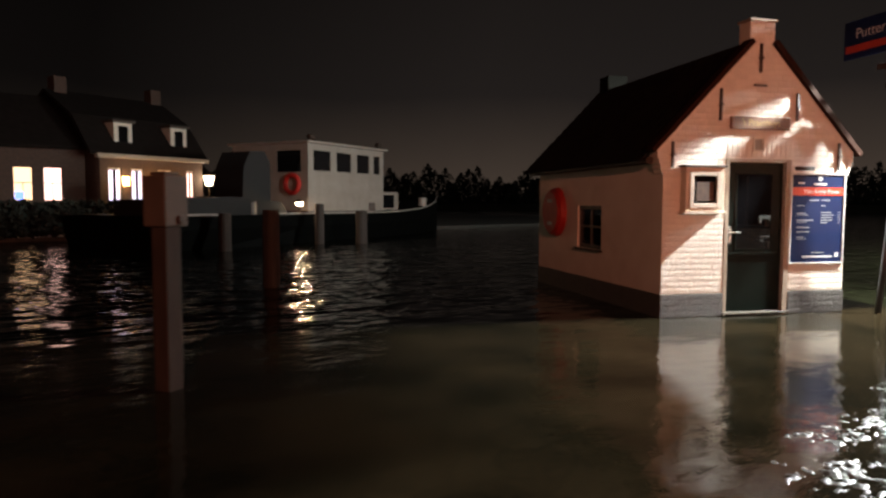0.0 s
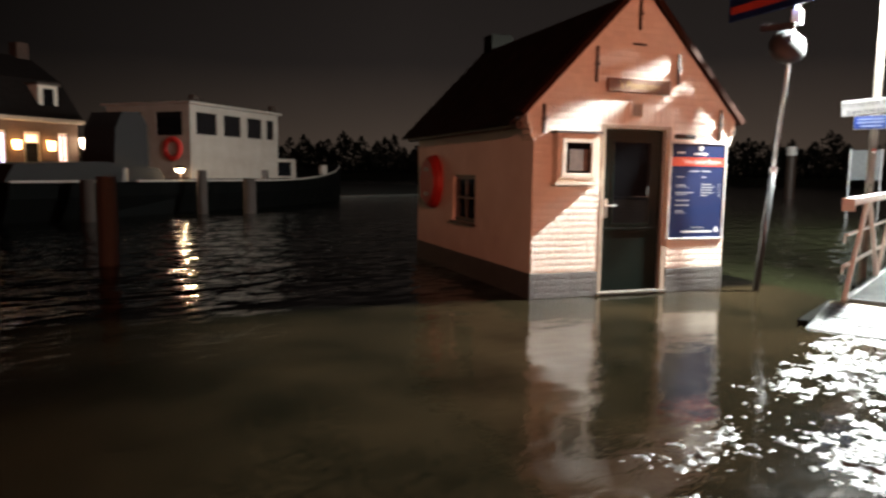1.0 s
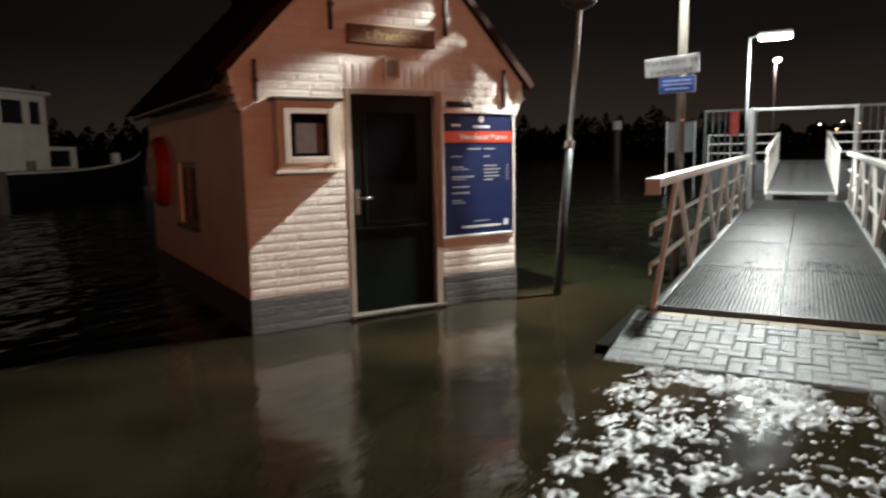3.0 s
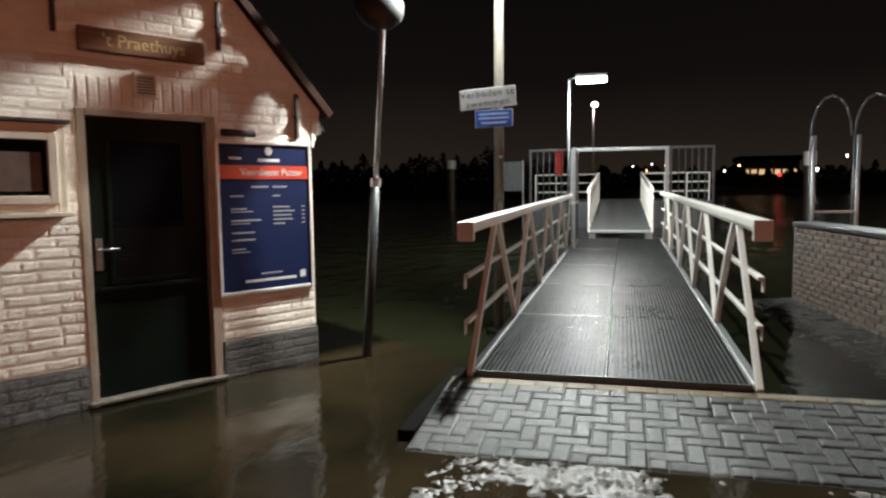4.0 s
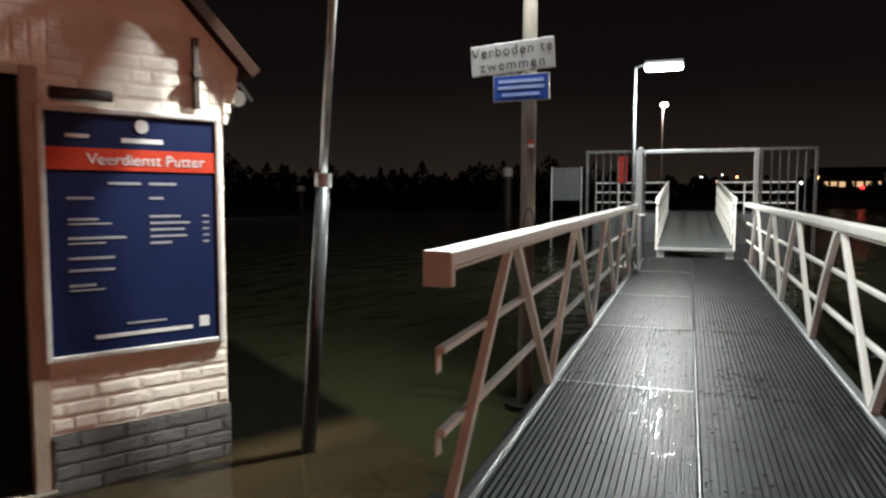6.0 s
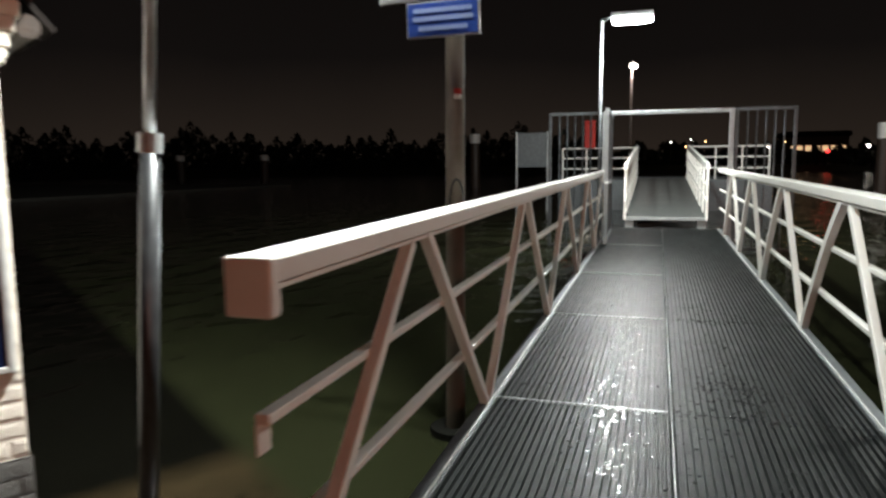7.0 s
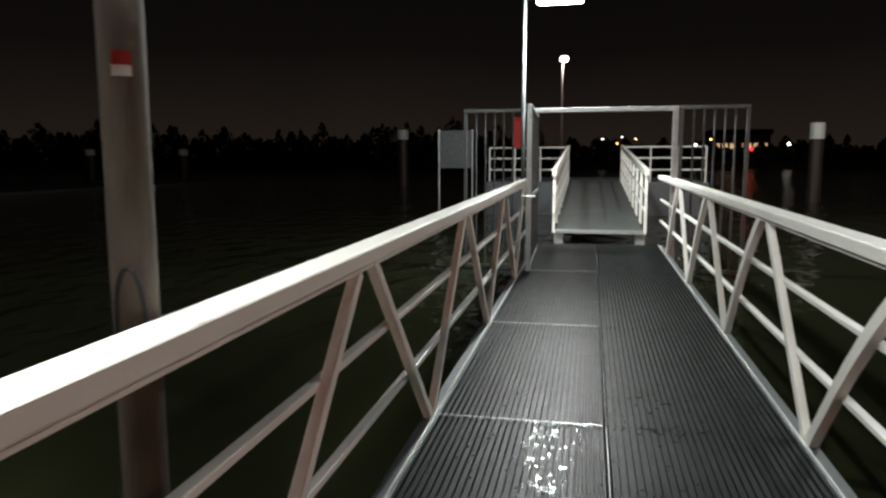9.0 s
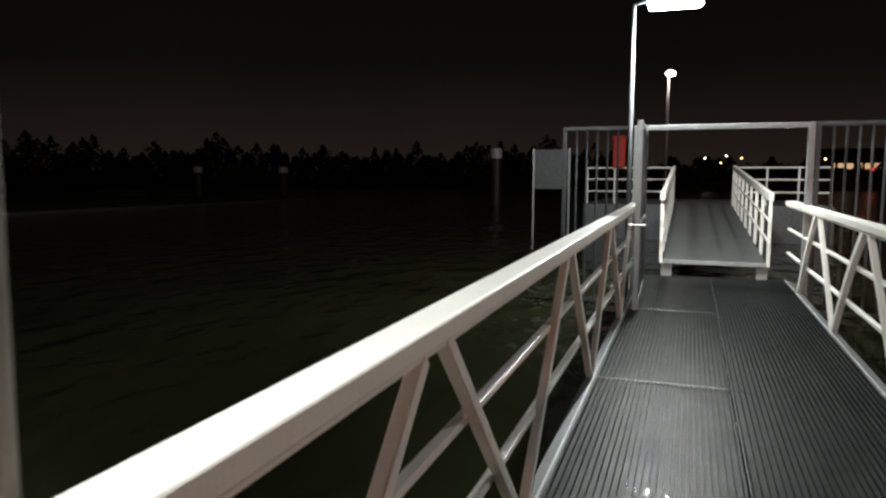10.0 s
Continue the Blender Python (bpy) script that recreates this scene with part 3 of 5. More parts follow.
# side window with shutter-dark frame and sill
for lo, hi in (((HX0 + 0.03, 1.74, 0.81), (HX0 + 0.09, 1.80, 1.5)), ((HX0 + 0.03, 2.54, 0.81), (HX0 + 0.09, 2.6, 1.5)), ((HX0 + 0.03, 1.8, 1.44), (HX0 + 0.09, 2.54, 1.5)),
               ((HX0 + 0.03, 1.8, 0.81), (HX0 + 0.09, 2.54, 0.87)), ((HX0 + 0.035, 2.15, 0.87), (HX0 + 0.085, 2.19, 1.44)), ((HX0 + 0.035, 1.8, 1.15), (HX0 + 0.085, 2.54, 1.18))):
    boxpart("window_frame", lo, hi, M["iron"], hut, 0.004, "dark window frame")
boxpart("pane", (HX0 + 0.055, 1.8, 0.87), (HX0 + 0.062, 2.54, 1.44), M["pane"], hut, 0)
boxpart("window_sill", (HX0 - 0.05, 1.70, 0.77), (HX0 + 0.1, 2.64, 0.808), M["iron"], hut, 0.006)
# wall anchors, each a flat iron with an eye
for x, z0, z1 in ((0.67, 2.63, 3.05), (1.255, 3.28, 3.66), (1.85, 2.66, 3.03), (-0.02, 2.0, 2.34), (2.55, 2.0, 2.38)):
    bm = bmesh.new()
    box(bm, (x - 0.016, -0.035, z0), (x + 0.016, -0.003, z1), 0.004)
    tube(bm, (x, -0.05, (z0 + z1) / 2), (x, 0.0, (z0 + z1) / 2), 0.025)
    part("wall_anchor", bm, M["iron"], hut, "rusty black iron wall anchor")
boxpart("wall_anchor", (1.17, -0.02, 3.10), (1.36, -0.002, 3.125), M["iron"], hut, 0.003)
# vent above the door
# black plate paints the shade between the slats; the wall has no hole
boxpart("vent_backing", (1.19, -0.010, 2.25), (1.34, -0.004, 2.41), M["ink"], hut, 0, "black plate standing in for the shaded gap behind the vent slats")
bm = bmesh.new()
for k in range(7):
    box(bm, (1.20, -0.022, 2.26 + 0.021 * k), (1.33, -0.006, 2.269 + 0.021 * k), 0.002)
for lo, hi in (((1.18, -0.026, 2.24), (1.20, 0, 2.42)), ((1.33, -0.026, 2.24), (1.35, 0, 2.42)), ((1.18, -0.026, 2.40), (1.35, 0, 2.42)), ((1.18, -0.026, 2.24), (1.35, 0, 2.255))):
    box(bm, lo, hi, 0.002)
part("vent_grille", bm, M["frame_paint"], hut, "small slatted vent grille")
# lean black lamp over the board
lampfix = thing("board_lamp", HUT @ Matrix.Translation((1.97, 0, 2.02)), "small dark tubular lamp over the notice board", "wall lamp")
bm = bmesh.new()
tube(bm, (-0.14, -0.06, 0), (0.14, -0.06, 0), 0.028)
part("lamp_tube", bm, M["iron"], lampfix, smooth=True)
boxpart("bracket", (-0.02, -0.06, -0.015), (0.02, 0.0, 0.015), M["iron"], lampfix)

# display case left of the door
case = thing("display_case", HUT @ Matrix.Translation((0.39, 0, 1.72)), "shallow cream-painted wooden display case on the wall", "display case")
for lo, hi in (((-0.28, -0.13, -0.29), (-0.22, 0, 0.29)), ((0.22, -0.13, -0.29), (0.28, 0, 0.29)), ((-0.22, -0.13, 0.23), (0.22, 0, 0.29)), ((-0.22, -0.13, -0.29), (0.22, 0, -0.23))):
    boxpart("case_frame", lo, hi, M["frame_paint"], case, 0.006)
for lo, hi in (((-0.225, -0.15, -0.235), (-0.17, -0.12, 0.235)), ((0.17, -0.15, -0.235), (0.225, -0.12, 0.235)), ((-0.17, -0.15, 0.18), (0.17, -0.12, 0.235)), ((-0.17, -0.15, -0.235), (0.17, -0.12, -0.18))):
    boxpart("door_rail", lo, hi, M["frame_paint"], case, 0.004)
boxpart("pane", (-0.17, -0.128, -0.18), (0.17, -0.122, 0.18), M["pane"], case, 0)
boxpart("paper_notice", (-0.12, -0.131, -0.15), (0.13, -0.1285, 0.10), M["paper"], case, 0, "faded paper notice")
boxpart("top_ledge", (-0.31, -0.17, 0.29), (0.31, 0.0, 0.315), M["iron"], case, 0.004, "dark weathered top ledge")
boxpart("sill", (-0.31, -0.16, -0.32), (0.31, 0.0, -0.29), M["frame_paint"], case, 0.004)

# notice board
board = thing("notice_board", HUT @ Matrix.Translation((2.230, 0.018, 1.335)), "tall navy ferry timetable board in an aluminium frame", "notice board")
W2, H2 = 0.448, 0.63
for lo, hi in (((-W2, -0.045, -H2), (-W2 + 0.03, 0, H2)), ((W2 - 0.03, -0.045, -H2), (W2, 0, H2)), ((-W2 + 0.03, -0.045, H2 - 0.03), (W2 - 0.03, 0, H2)), ((-W2 + 0.03, -0.045, -H2), (W2 - 0.03, 0, -H2 + 0.03))):
    boxpart("frame", lo, hi, M["alu"], board, 0.006)
boxpart("panel", (-W2 + 0.03, -0.035, -H2 + 0.03), (W2 - 0.03, -0.01, H2 - 0.03), M["board_blue"], board, 0, "navy printed panel")
boxpart("red_band", (-W2 + 0.031, -0.039, 0.32), (W2 - 0.031, -0.0352, 0.43), M["board_red"], board, 0)
words("Veerdienst Putter", 0.082, pose(0.06, -0.041, 0.373, 90), M["print_white"], board)
bm = bmesh.new()
tube(bm, (0.03, -0.039, 0.55), (0.03, -0.0352, 0.55), 0.035, sides=24)
part("emblem", bm, M["print_white"], board, "round white emblem")


def print_bar(parent, x0, x1, z, h=0.012, y=-0.0375):
    boxpart("print_line", (x0, y, z - h / 2), (x1, y + 0.0022, z + h / 2), M["print_white"] if h > 0.016 else M["print_dim"], parent, 0)


print_bar(board, -0.07, 0.135, 0.475, 0.024)
print_bar(board, -0.33, -0.22, 0.487, 0.018)
for x0, x1, z, h in ((-0.14, 0.02, 0.255, 0.014), (0.06, 0.2, 0.255, 0.014), (-0.33, -0.21, 0.18, 0.012), (0.06, 0.13, 0.18, 0.012), (-0.33, -0.19, 0.075, 0.012), (-0.33, -0.13, 0.052, 0.008),
                     (0.06, 0.22, 0.085, 0.012), (0.06, 0.27, 0.05, 0.012), (0.06, 0.24, 0.015, 0.012), (0.06, 0.25, -0.02, 0.012), (0.06, 0.17, -0.055, 0.012),
                     (0.34, 0.375, 0.085, 0.01), (0.34, 0.375, 0.05, 0.01), (0.34, 0.375, 0.015, 0.01), (0.34, 0.375, -0.02, 0.01), (0.34, 0.375, -0.055, 0.01),
                     (-0.33, -0.06, -0.02, 0.013), (-0.33, -0.16, -0.045, 0.009), (-0.33, -0.12, -0.12, 0.013), (-0.33, -0.12, -0.18, 0.013), (-0.33, -0.21, -0.255, 0.012), (-0.33, -0.17, -0.28, 0.008),
                     (-0.22, 0.27, -0.525, 0.02), (-0.07, 0.13, -0.47, 0.01), (0.31, 0.365, -0.50, 0.06)):
    print_bar(board, x0, x1, z, h)

# wooden name board
name_board = thing("name_board", HUT @ Matrix.Translation((1.265, 0, 2.61)), "varnished wooden name board with faded gilt lettering", "sign")
boxpart("plank", (-0.455, -0.05, -0.085), (0.455, -0.01, 0.085), M["wood"], name_board, 0.012)
words("'t Praethuys", 0.125, pose(0, -0.0515, 0, 90), M["gilt"], name_board)
for x in (-0.4, 0.4):
    boxpart("spacer", (x - 0.02, -0.012, -0.05), (x + 0.02, 0.0, 0.05), M["iron"], name_board, 0)

# lifebuoy in its housing on the side wall
buoy = thing("lifebuoy_housing", HUT @ Matrix.Translation((HX0, 3.5, 1.38)), "round red plastic lifebuoy housing on the side wall", "lifebuoy")
bm = bmesh.new()
tube(bm, (-0.14, 0, 0), (0, 0, 0), 0.40, 0.44, 32)
bmesh.ops.bevel(bm, geom=[e for e in bm.edges if abs(e.verts[0].co.x + 0.14) < 0.01 and abs(e.verts[1].co.x + 0.14) < 0.01], offset=0.04, segments=3, affect="EDGES")
part("case", bm, M["red"], buoy, smooth=False)
for z in (-0.2, 0.2):
    boxpart("label_plate", (-0.147, -0.10, z - 0.03), (-0.139, 0.10, z + 0.03), M["print_dim"], buoy, 0, "pale label")


# ---------------------------------------------------------------- gangway
GX0, GX1, GL, GR = 10.10, 22.35, 1.46, -0.48


def deck_z(x):
    return 0.20 + 0.0105 * (x - GX0)


gangway = thing("gangway", Matrix.Translation((10.1, 0.5, 0)) @ pose(0, 0, 0, 0, 0, -0.25) @ Matrix.Translation((-10.1, -0.5, 0)), "white steel truss gangway with a wet ribbed metal deck", "gangway")
slope_up = math.degrees(math.atan(0.0105))
bm = bmesh.new()
box(bm, (GX0 + 0.03, GR - 0.06, -0.12), (GX1 - 0.05, GR + 0.02, 0.0), 0.006)
box(bm, (GX0 + 0.03, GL - 0.02, -0.12), (GX1 - 0.05, GL + 0.06, 0.0), 0.006)
for k in range(11):
    x = GX0 + 0.1 + 1.19 * k
    box(bm, (x, GR, -0.11), (x + 0.06, GL, -0.03), 0)
bmesh.ops.transform(bm, matrix=Matrix.Translation((0, 0, deck_z(GX0))) @ pose(GX0, 0, 0, 0, -slope_up, 0) @ Matrix.Translation((-GX0, 0, 0)), verts=bm.verts)
part("under_frame", bm, M["galv_dark"], gangway, "dark steel bearers under the deck")
MID = 0.505
JOINTS = (GX0, 12.37, 14.57, 16.80, 19.60, GX1)
for row in range(5):
    xa, xb = JOINTS[row], JOINTS[row + 1] - 0.006
    for ya, yb in ((GR + 0.012, MID - 0.005), (MID + 0.005, GL - 0.012)):
        # one ribbed profile across, drawn out along the deck
        count = 27
        pitch = (yb - ya) / count
        profile = [(ya, -0.034)]
        for k in range(count):
            y = ya + pitch * (k + 0.5)
            profile += [(y - pitch * 0.30, -0.018), (y - pitch * 0.22, 0.0), (y + pitch * 0.22, 0.0), (y + pitch * 0.30, -0.018)]
        profile.append((yb, -0.034))
        np_ = len(profile)
        verts = [(x, y, deck_z(x) + z) for x in (xa, xb) for y, z in profile]
        faces = [(k, k + 1, np_ + k + 1, np_ + k) for k in range(np_ - 1)]
        faces += [(np_ - 1, 0, np_, 2 * np_ - 1), tuple(range(np_ - 1, -1, -1)), tuple(range(np_, 2 * np_))]
        me = bpy.data.meshes.new("deck_panel")
        me.from_pydata(verts, [], faces)
        me.update()
        me.materials.append(M["deck"])
        ob = new("deck_panel", me)
        ob.parent = gangway
    if row:
        boxpart("joint_strip", (xa - 0.008, MID + 0.02, deck_z(xa) - 0.01), (xa + 0.005, GL - 0.02, deck_z(xa) + 0.002), M["galv"], gangway, 0.001)


def along(name, y0, y1, z0, z1, xa, xb, material, label="", bevel=0.004):
    bm = bmesh.new()
    vs = box(bm, (xa, y0, z0), (xb, y1, z1), bevel)
    for v in bm.verts:
        v.co.z += deck_z(v.co.x)
    return part(name, bm, material, gangway, label)


boxpart("end_strip", (GX0 - 0.014, GR + 0.012, deck_z(GX0) - 0.04), (GX0 - 0.001, GL - 0.012, deck_z(GX0) + 0.002), M["galv_dark"], gangway, 0.002, "steel end strip of the deck")
along("centre_strip", MID - 0.004, MID + 0.004, -0.02, 0.002, GX0, 14.56, M["galv"], "bright centre joint strip", 0.002)
# same strip farther on; darker steel paints its fading brightness
along("centre_strip", MID - 0.003, MID + 0.003, -0.02, 0.001, 14.58, GX1, M["galv_dark"], "centre joint strip in darker steel, its brightness fading", 0.001)
along("edge_strip", GL - 0.007, GL + 0.003, -0.03, 0.006, GX0, GX1, M["alu"], "bright edge strip", 0.002)
along("edge_strip", GR - 0.003, GR + 0.007, -0.03, 0.006, GX0, GX1, M["alu"], "bright edge strip", 0.002)
NODES = [10.05 + 2.25 * k for k in range(6)]
for side, y, sgn in (("left", 1.485, 1), ("right", -0.505, -1)):
    x_first = 10.07 if sgn > 0 else 10.25
    x_last = 21.2 if sgn > 0 else 22.75
    lo, hi = sorted((y - sgn * 0.03, y + sgn * 0.092))
    # broad flat-topped hand rail with a deeper end plate
    bm = bmesh.new()
    box(bm, (x_first + 0.04, lo, 1.050), (x_last, hi, 1.115), 0.008)
    box(bm, (x_first + 0.04, lo + 0.012, 1.032), (x_last, hi - 0.012, 1.047), 0.002)
    box(bm, (x_first - 0.004, lo - 0.002, 0.970), (x_first + 0.045, hi + 0.002, 1.117), 0.008)
    for v in bm.verts:
        v.co.z += deck_z(v.co.x) - 0.005
    part("hand_rail", bm, M["white_steel"], gangway, "broad white steel hand rail")
    for z in (0.342, 0.688):
        yy = y + sgn * 0.034
        bm = bmesh.new()
        box(bm, (x_first + 0.04, yy - 0.022, z), (x_last, yy + 0.020, z + 0.028), 0.004)
        a, b = sorted((yy + sgn * 0.022, yy + sgn * 0.012))
        box(bm, (x_first + 0.04, a, z - 0.085), (x_first + 0.10, b, z), 0.002)
        for v in bm.verts:
            v.co.z += deck_z(v.co.x)
        part("mid_rail", bm, M["white_steel"], gangway, "thin white angle rail")
    for k, x in enumerate(NODES):
        base = Vector((x, y, deck_z(x) - 0.03))
        if k < 5:
            top = Vector((x + 1.04, y, deck_z(x) + 1.04))
            bm = bmesh.new()
            bar(bm, base, top, 0.050, 0.046, bevel=0.006)
            part("diagonal", bm, M["white_steel"], gangway)
        if k:
            top = Vector((x - 1.04, y, deck_z(x) + 1.04))
            bm = bmesh.new()
            if sgn < 0:
                path = [top]
                for q in range(1, 9):
                    f = q / 8
                    p = top.lerp(base, f) + Vector((math.sin(math.pi * f) ** 0.8 * 0.055 * (1.25 - f), 0, math.sin(math.pi * f) * 0.03))
                    if q == 8:
                        p = base
                    path.append(p)
                sweep(bm, path, 0.064, 0.048)
            else:
                bar(bm, base, top, 0.050, 0.046, bevel=0.006)
            part("diagonal", bm, M["white_steel"], gangway)

# ---------------------------------------------------------------- gate at the gangway's end
gate = thing("gate", Matrix.Translation((21.3, 0, 0)), "galvanised steel gate frame with barred side wings, its leaf open", "gate")
for y in (1.47, -0.605):
    boxpart("gate_post", (-0.045, y - 0.04, -0.3), (0.045, y + 0.04, 2.45), M["galv"], gate, 0.006, "square galvanised post")
boxpart("top_beam", (-0.04, -0.565, 2.385), (0.04, 1.43, 2.45), M["galv"], gate, 0.006)
for ya, yb in ((1.53, 2.46), (-1.60, -0.66)):
    boxpart("wing_rail", (-0.025, ya, 2.40), (0.025, yb, 2.45), M["galv_dark"], gate, 0.004)
    boxpart("wing_rail", (-0.025, ya, 0.05), (0.025, yb, 0.10), M["galv_dark"], gate, 0.004)
    for y in (ya + 0.025, yb - 0.025):
        boxpart("wing_post", (-0.025, y - 0.025, 0.10), (0.025, y + 0.025, 2.40), M["galv_dark"], gate, 0.004)
    for k in range(1, 6):
        y = ya + 0.05 + (yb - ya - 0.1) * k / 6
        bm = bmesh.new()
        tube(bm, (0, y, 0.10), (0, y, 2.40), 0.016, sides=8)
        part("bar", bm, M["galv_dark"], gate)
LEAF = 2.02
leaf = part("gate_leaf", (lambda b: (box(b, (0, -0.03, 0), (0.06, 0.03, 2.04), 0.006), b)[1])(bmesh.new()), M["galv"], gate, "open barred gate leaf folded back along the gangway")
leaf.matrix_local = pose(-1.98, 1.31, 0.325, 0, 0, 1.3)
for lo, hi in (((LEAF - 0.05, -0.025, 0), (LEAF, 0.025, 2.04)), ((0.06, -0.025, 0.02), (LEAF - 0.05, 0.025, 0.07)), ((0.06, -0.025, 1.99), (LEAF - 0.05, 0.025, 2.04)), ((0.06, -0.025, 0.90), (LEAF - 0.05, 0.025, 0.95))):
    boxpart("leaf_frame", lo, hi, M["galv_dark"], leaf, 0.004)
for k in range(17):
    x = 0.06 + (LEAF - 0.11) * (k + 0.5) / 17
    boxpart("leaf_bar", (x - 0.011, -0.011, 0.07), (x + 0.011, 0.011, 1.99), M["galv_dark"], leaf, 0)
bm = bmesh.new()
tube(bm, (-0.035, -0.085, 0.93), (-0.035, 0.085, 0.93), 0.012)
tube(bm, (-0.035, 0, 0.93), (0.0, 0, 0.93), 0.016)
part("latch", bm, M["chrome"], leaf, "bright latch handle")

# lamp post beside the gate
gate_lamp = thing("lamp_post", Matrix.Translation((21.25, 1.56, 0)), "slim galvanised lamp post with a flat bright LED head", "street lamp", "lamp posts on the landing")
bm = bmesh.new()
tube(bm, (0, 0, -0.4), (0, 0, 4.02), 0.034, 0.026)
tube(bm, (0, 0.02, 4.0), (0, -0.24, 4.06), 0.022)
part("pole", bm, M["galv_dark"], gate_lamp, smooth=True)
boxpart("head", (-0.16, -0.86, 4.02), (0.06, -0.16, 4.10), M["galv"], gate_lamp, 0.02)
# glowing bowl made deep to imitate the glare around the LED face
boxpart("led_panel", (-0.155, -0.85, 3.915), (0.055, -0.18, 4.018), M["led"], gate_lamp, 0.045, "glowing white LED bowl, deepened for the lamp's glare")

# ---------------------------------------------------------------- second bridge up to the pontoon
bridge = thing("link_bridge", Matrix(), "narrow link bridge with white rails rising to the pontoon", "gangway")
BX0, BX1, BZ0, BZ1, BL, BR = 23.15, 32.3, 0.47, 1.07, 1.14, -0.36


def bridge_z(x):
    return BZ0 + (BZ1 - BZ0) * (x - BX0) / (BX1 - BX0)


def sloped(name, lo, hi, material, parent, zf, bevel=0.004, label=""):
    bm = bmesh.new()
    box(bm, lo, hi, bevel)
    for v in bm.verts:
        v.co.z += zf(v.co.x)
    return part(name, bm, material, parent, label)


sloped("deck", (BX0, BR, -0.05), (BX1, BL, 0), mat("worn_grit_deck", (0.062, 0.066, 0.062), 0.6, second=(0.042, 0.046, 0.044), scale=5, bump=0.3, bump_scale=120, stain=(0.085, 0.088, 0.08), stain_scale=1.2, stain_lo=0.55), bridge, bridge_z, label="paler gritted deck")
sloped("deck_lip", (BX0 - 0.02, BR, -0.06), (BX0, BL, 0.005), M["galv"], bridge, bridge_z)
for y in (BR + 0.05, BL - 0.05):
    boxpart("support_foot", (BX0 + 0.05, y - 0.08, 0.1), (BX0 + 0.25, y + 0.08, 0.43), M["galv"], bridge)
for y in (BR - 0.06, BL + 0.0):
    sloped("hand_rail", (BX0 - 0.05, y, 0.95), (BX1, y + 0.07, 1.07), M["white_steel"], bridge, bridge_z)
    for z in (0.3, 0.62):
        sloped("mid_rail", (BX0 - 0.05, y + 0.02, z), (BX1, y + 0.05, z + 0.035), M["white_steel"], bridge, bridge_z)
    for k in range(9):
        x = BX0 + (BX1 - BX0 - 0.06) * k / 8
        sloped("post", (x, y + 0.01, -0.06), (x + 0.06, y + 0.06, 0.95), M["white_steel"], bridge, bridge_z)
bm = bmesh.new()
box(bm, (22.36, -0.9, -0.4), (23.9, 1.9, 0.10), 0.02)
tagged(part("landing_sill", bm, M["concrete"]), "low concrete landing between the gangway and the link bridge", "landing", kind="structure")

pontoon = thing("pontoon", Matrix.Translation((32.3, 0, 0)), "floating pontoon with a white tubular guard rail", "pontoon")
boxpart("hull", (0, -2.9, -0.3), (6.0, 3.7, 1.04), M["galv_dark"], pontoon, 0.03)
for ya, yb in ((1.25, 3.62), (-2.82, -0.45)):
    for z in (1.4, 1.75, 2.08):
        bm = bmesh.new()
        tube(bm, (0.2, ya, z), (0.2, yb, z), 0.024, sides=8)
        part("rail", bm, M["white_steel"], pontoon)
    for k in range(4):
        y = ya + (yb - ya) * k / 3
        bm = bmesh.new()
        tube(bm, (0.2, y, 1.04), (0.2, y, 2.08), 0.026, sides=8)
        part("post", bm, M["white_steel"], pontoon)
far_lamp = thing("lamp_post", Matrix.Translation((33.15, 1.44, 1.04)), "distant slim lamp post with a small bright lamp", "street lamp", "lamp posts on the landing")
bm = bmesh.new()
tube(bm, (0, 0, 0), (0, 0, 3.75), 0.045, 0.035)
part("pole", bm, M["iron"], far_lamp, smooth=True)
bm = bmesh.new()
bmesh.ops.create_uvsphere(bm, u_segments=12, v_segments=8, radius=0.11, matrix=Matrix.Translation((-0.02, -0.05, 3.78)) @ Matrix.Diagonal((1, 1.3, 0.8, 1)))
part("lamp_glass", bm, M["far_white"], far_lamp, "glowing lamp glass", True)
red_box = thing("rescue_box", Matrix.Translation((32.5, 2.72, 2.08)), "red rescue equipment box on the pontoon rail", "box")
boxpart("cabinet", (-0.12, -0.17, 0.0), (0.12, 0.17, 0.85), M["red"], red_box, 0.03)
boxpart("lid", (-0.14, -0.19, 0.85), (0.14, 0.19, 0.92), M["red"], red_box, 0.02)

# the pale panel beside the gate, back of a board on two posts
panel = thing("information_panel", Matrix.Translation((31.0, 4.42, 0)), "grey back of an information panel on two steel legs", "sign")
boxpart("panel", (-0.02, -0.49, 1.47), (0.02, 0.49, 2.57), M["galv_dark"], panel, 0.01)
for y in (-0.5, 0.5):
    bm = bmesh.new()
    tube(bm, (-0.04, y, -0.2), (-0.04, y, 2.60), 0.028, sides=8)
    part("leg", bm, M["galv"], panel)

# ---------------------------------------------------------------- concrete lamp post with its signs
post = thing("concrete_lamp_post", Matrix.Translation((12.264, 1.645, 0)), "tall weathered concrete lamp post with a red and white band", "street lamp")
bm = bmesh.new()
tube(bm, (0, 0, -0.3), (0.0, -0.02, 4.55), 0.054, 0.046, 20)
part("shaft", bm, M["concrete"], post, smooth=True)
bm = bmesh.new()
tube(bm, (0, 0, -0.1), (0, 0, 0.07), 0.15, 0.14, 20)
part("footing", bm, M["slime"], post, "dark footing")
bm = bmesh.new()
tube(bm, (0.0, 0.0, 4.45), (-0.22, 0.0, 4.52), 0.03)
part("arm", bm, M["galv"], post)
boxpart("lamp_hood", (-0.58, -0.12, 4.44), (-0.18, 0.40, 4.54), M["galv"], post, 0.03)
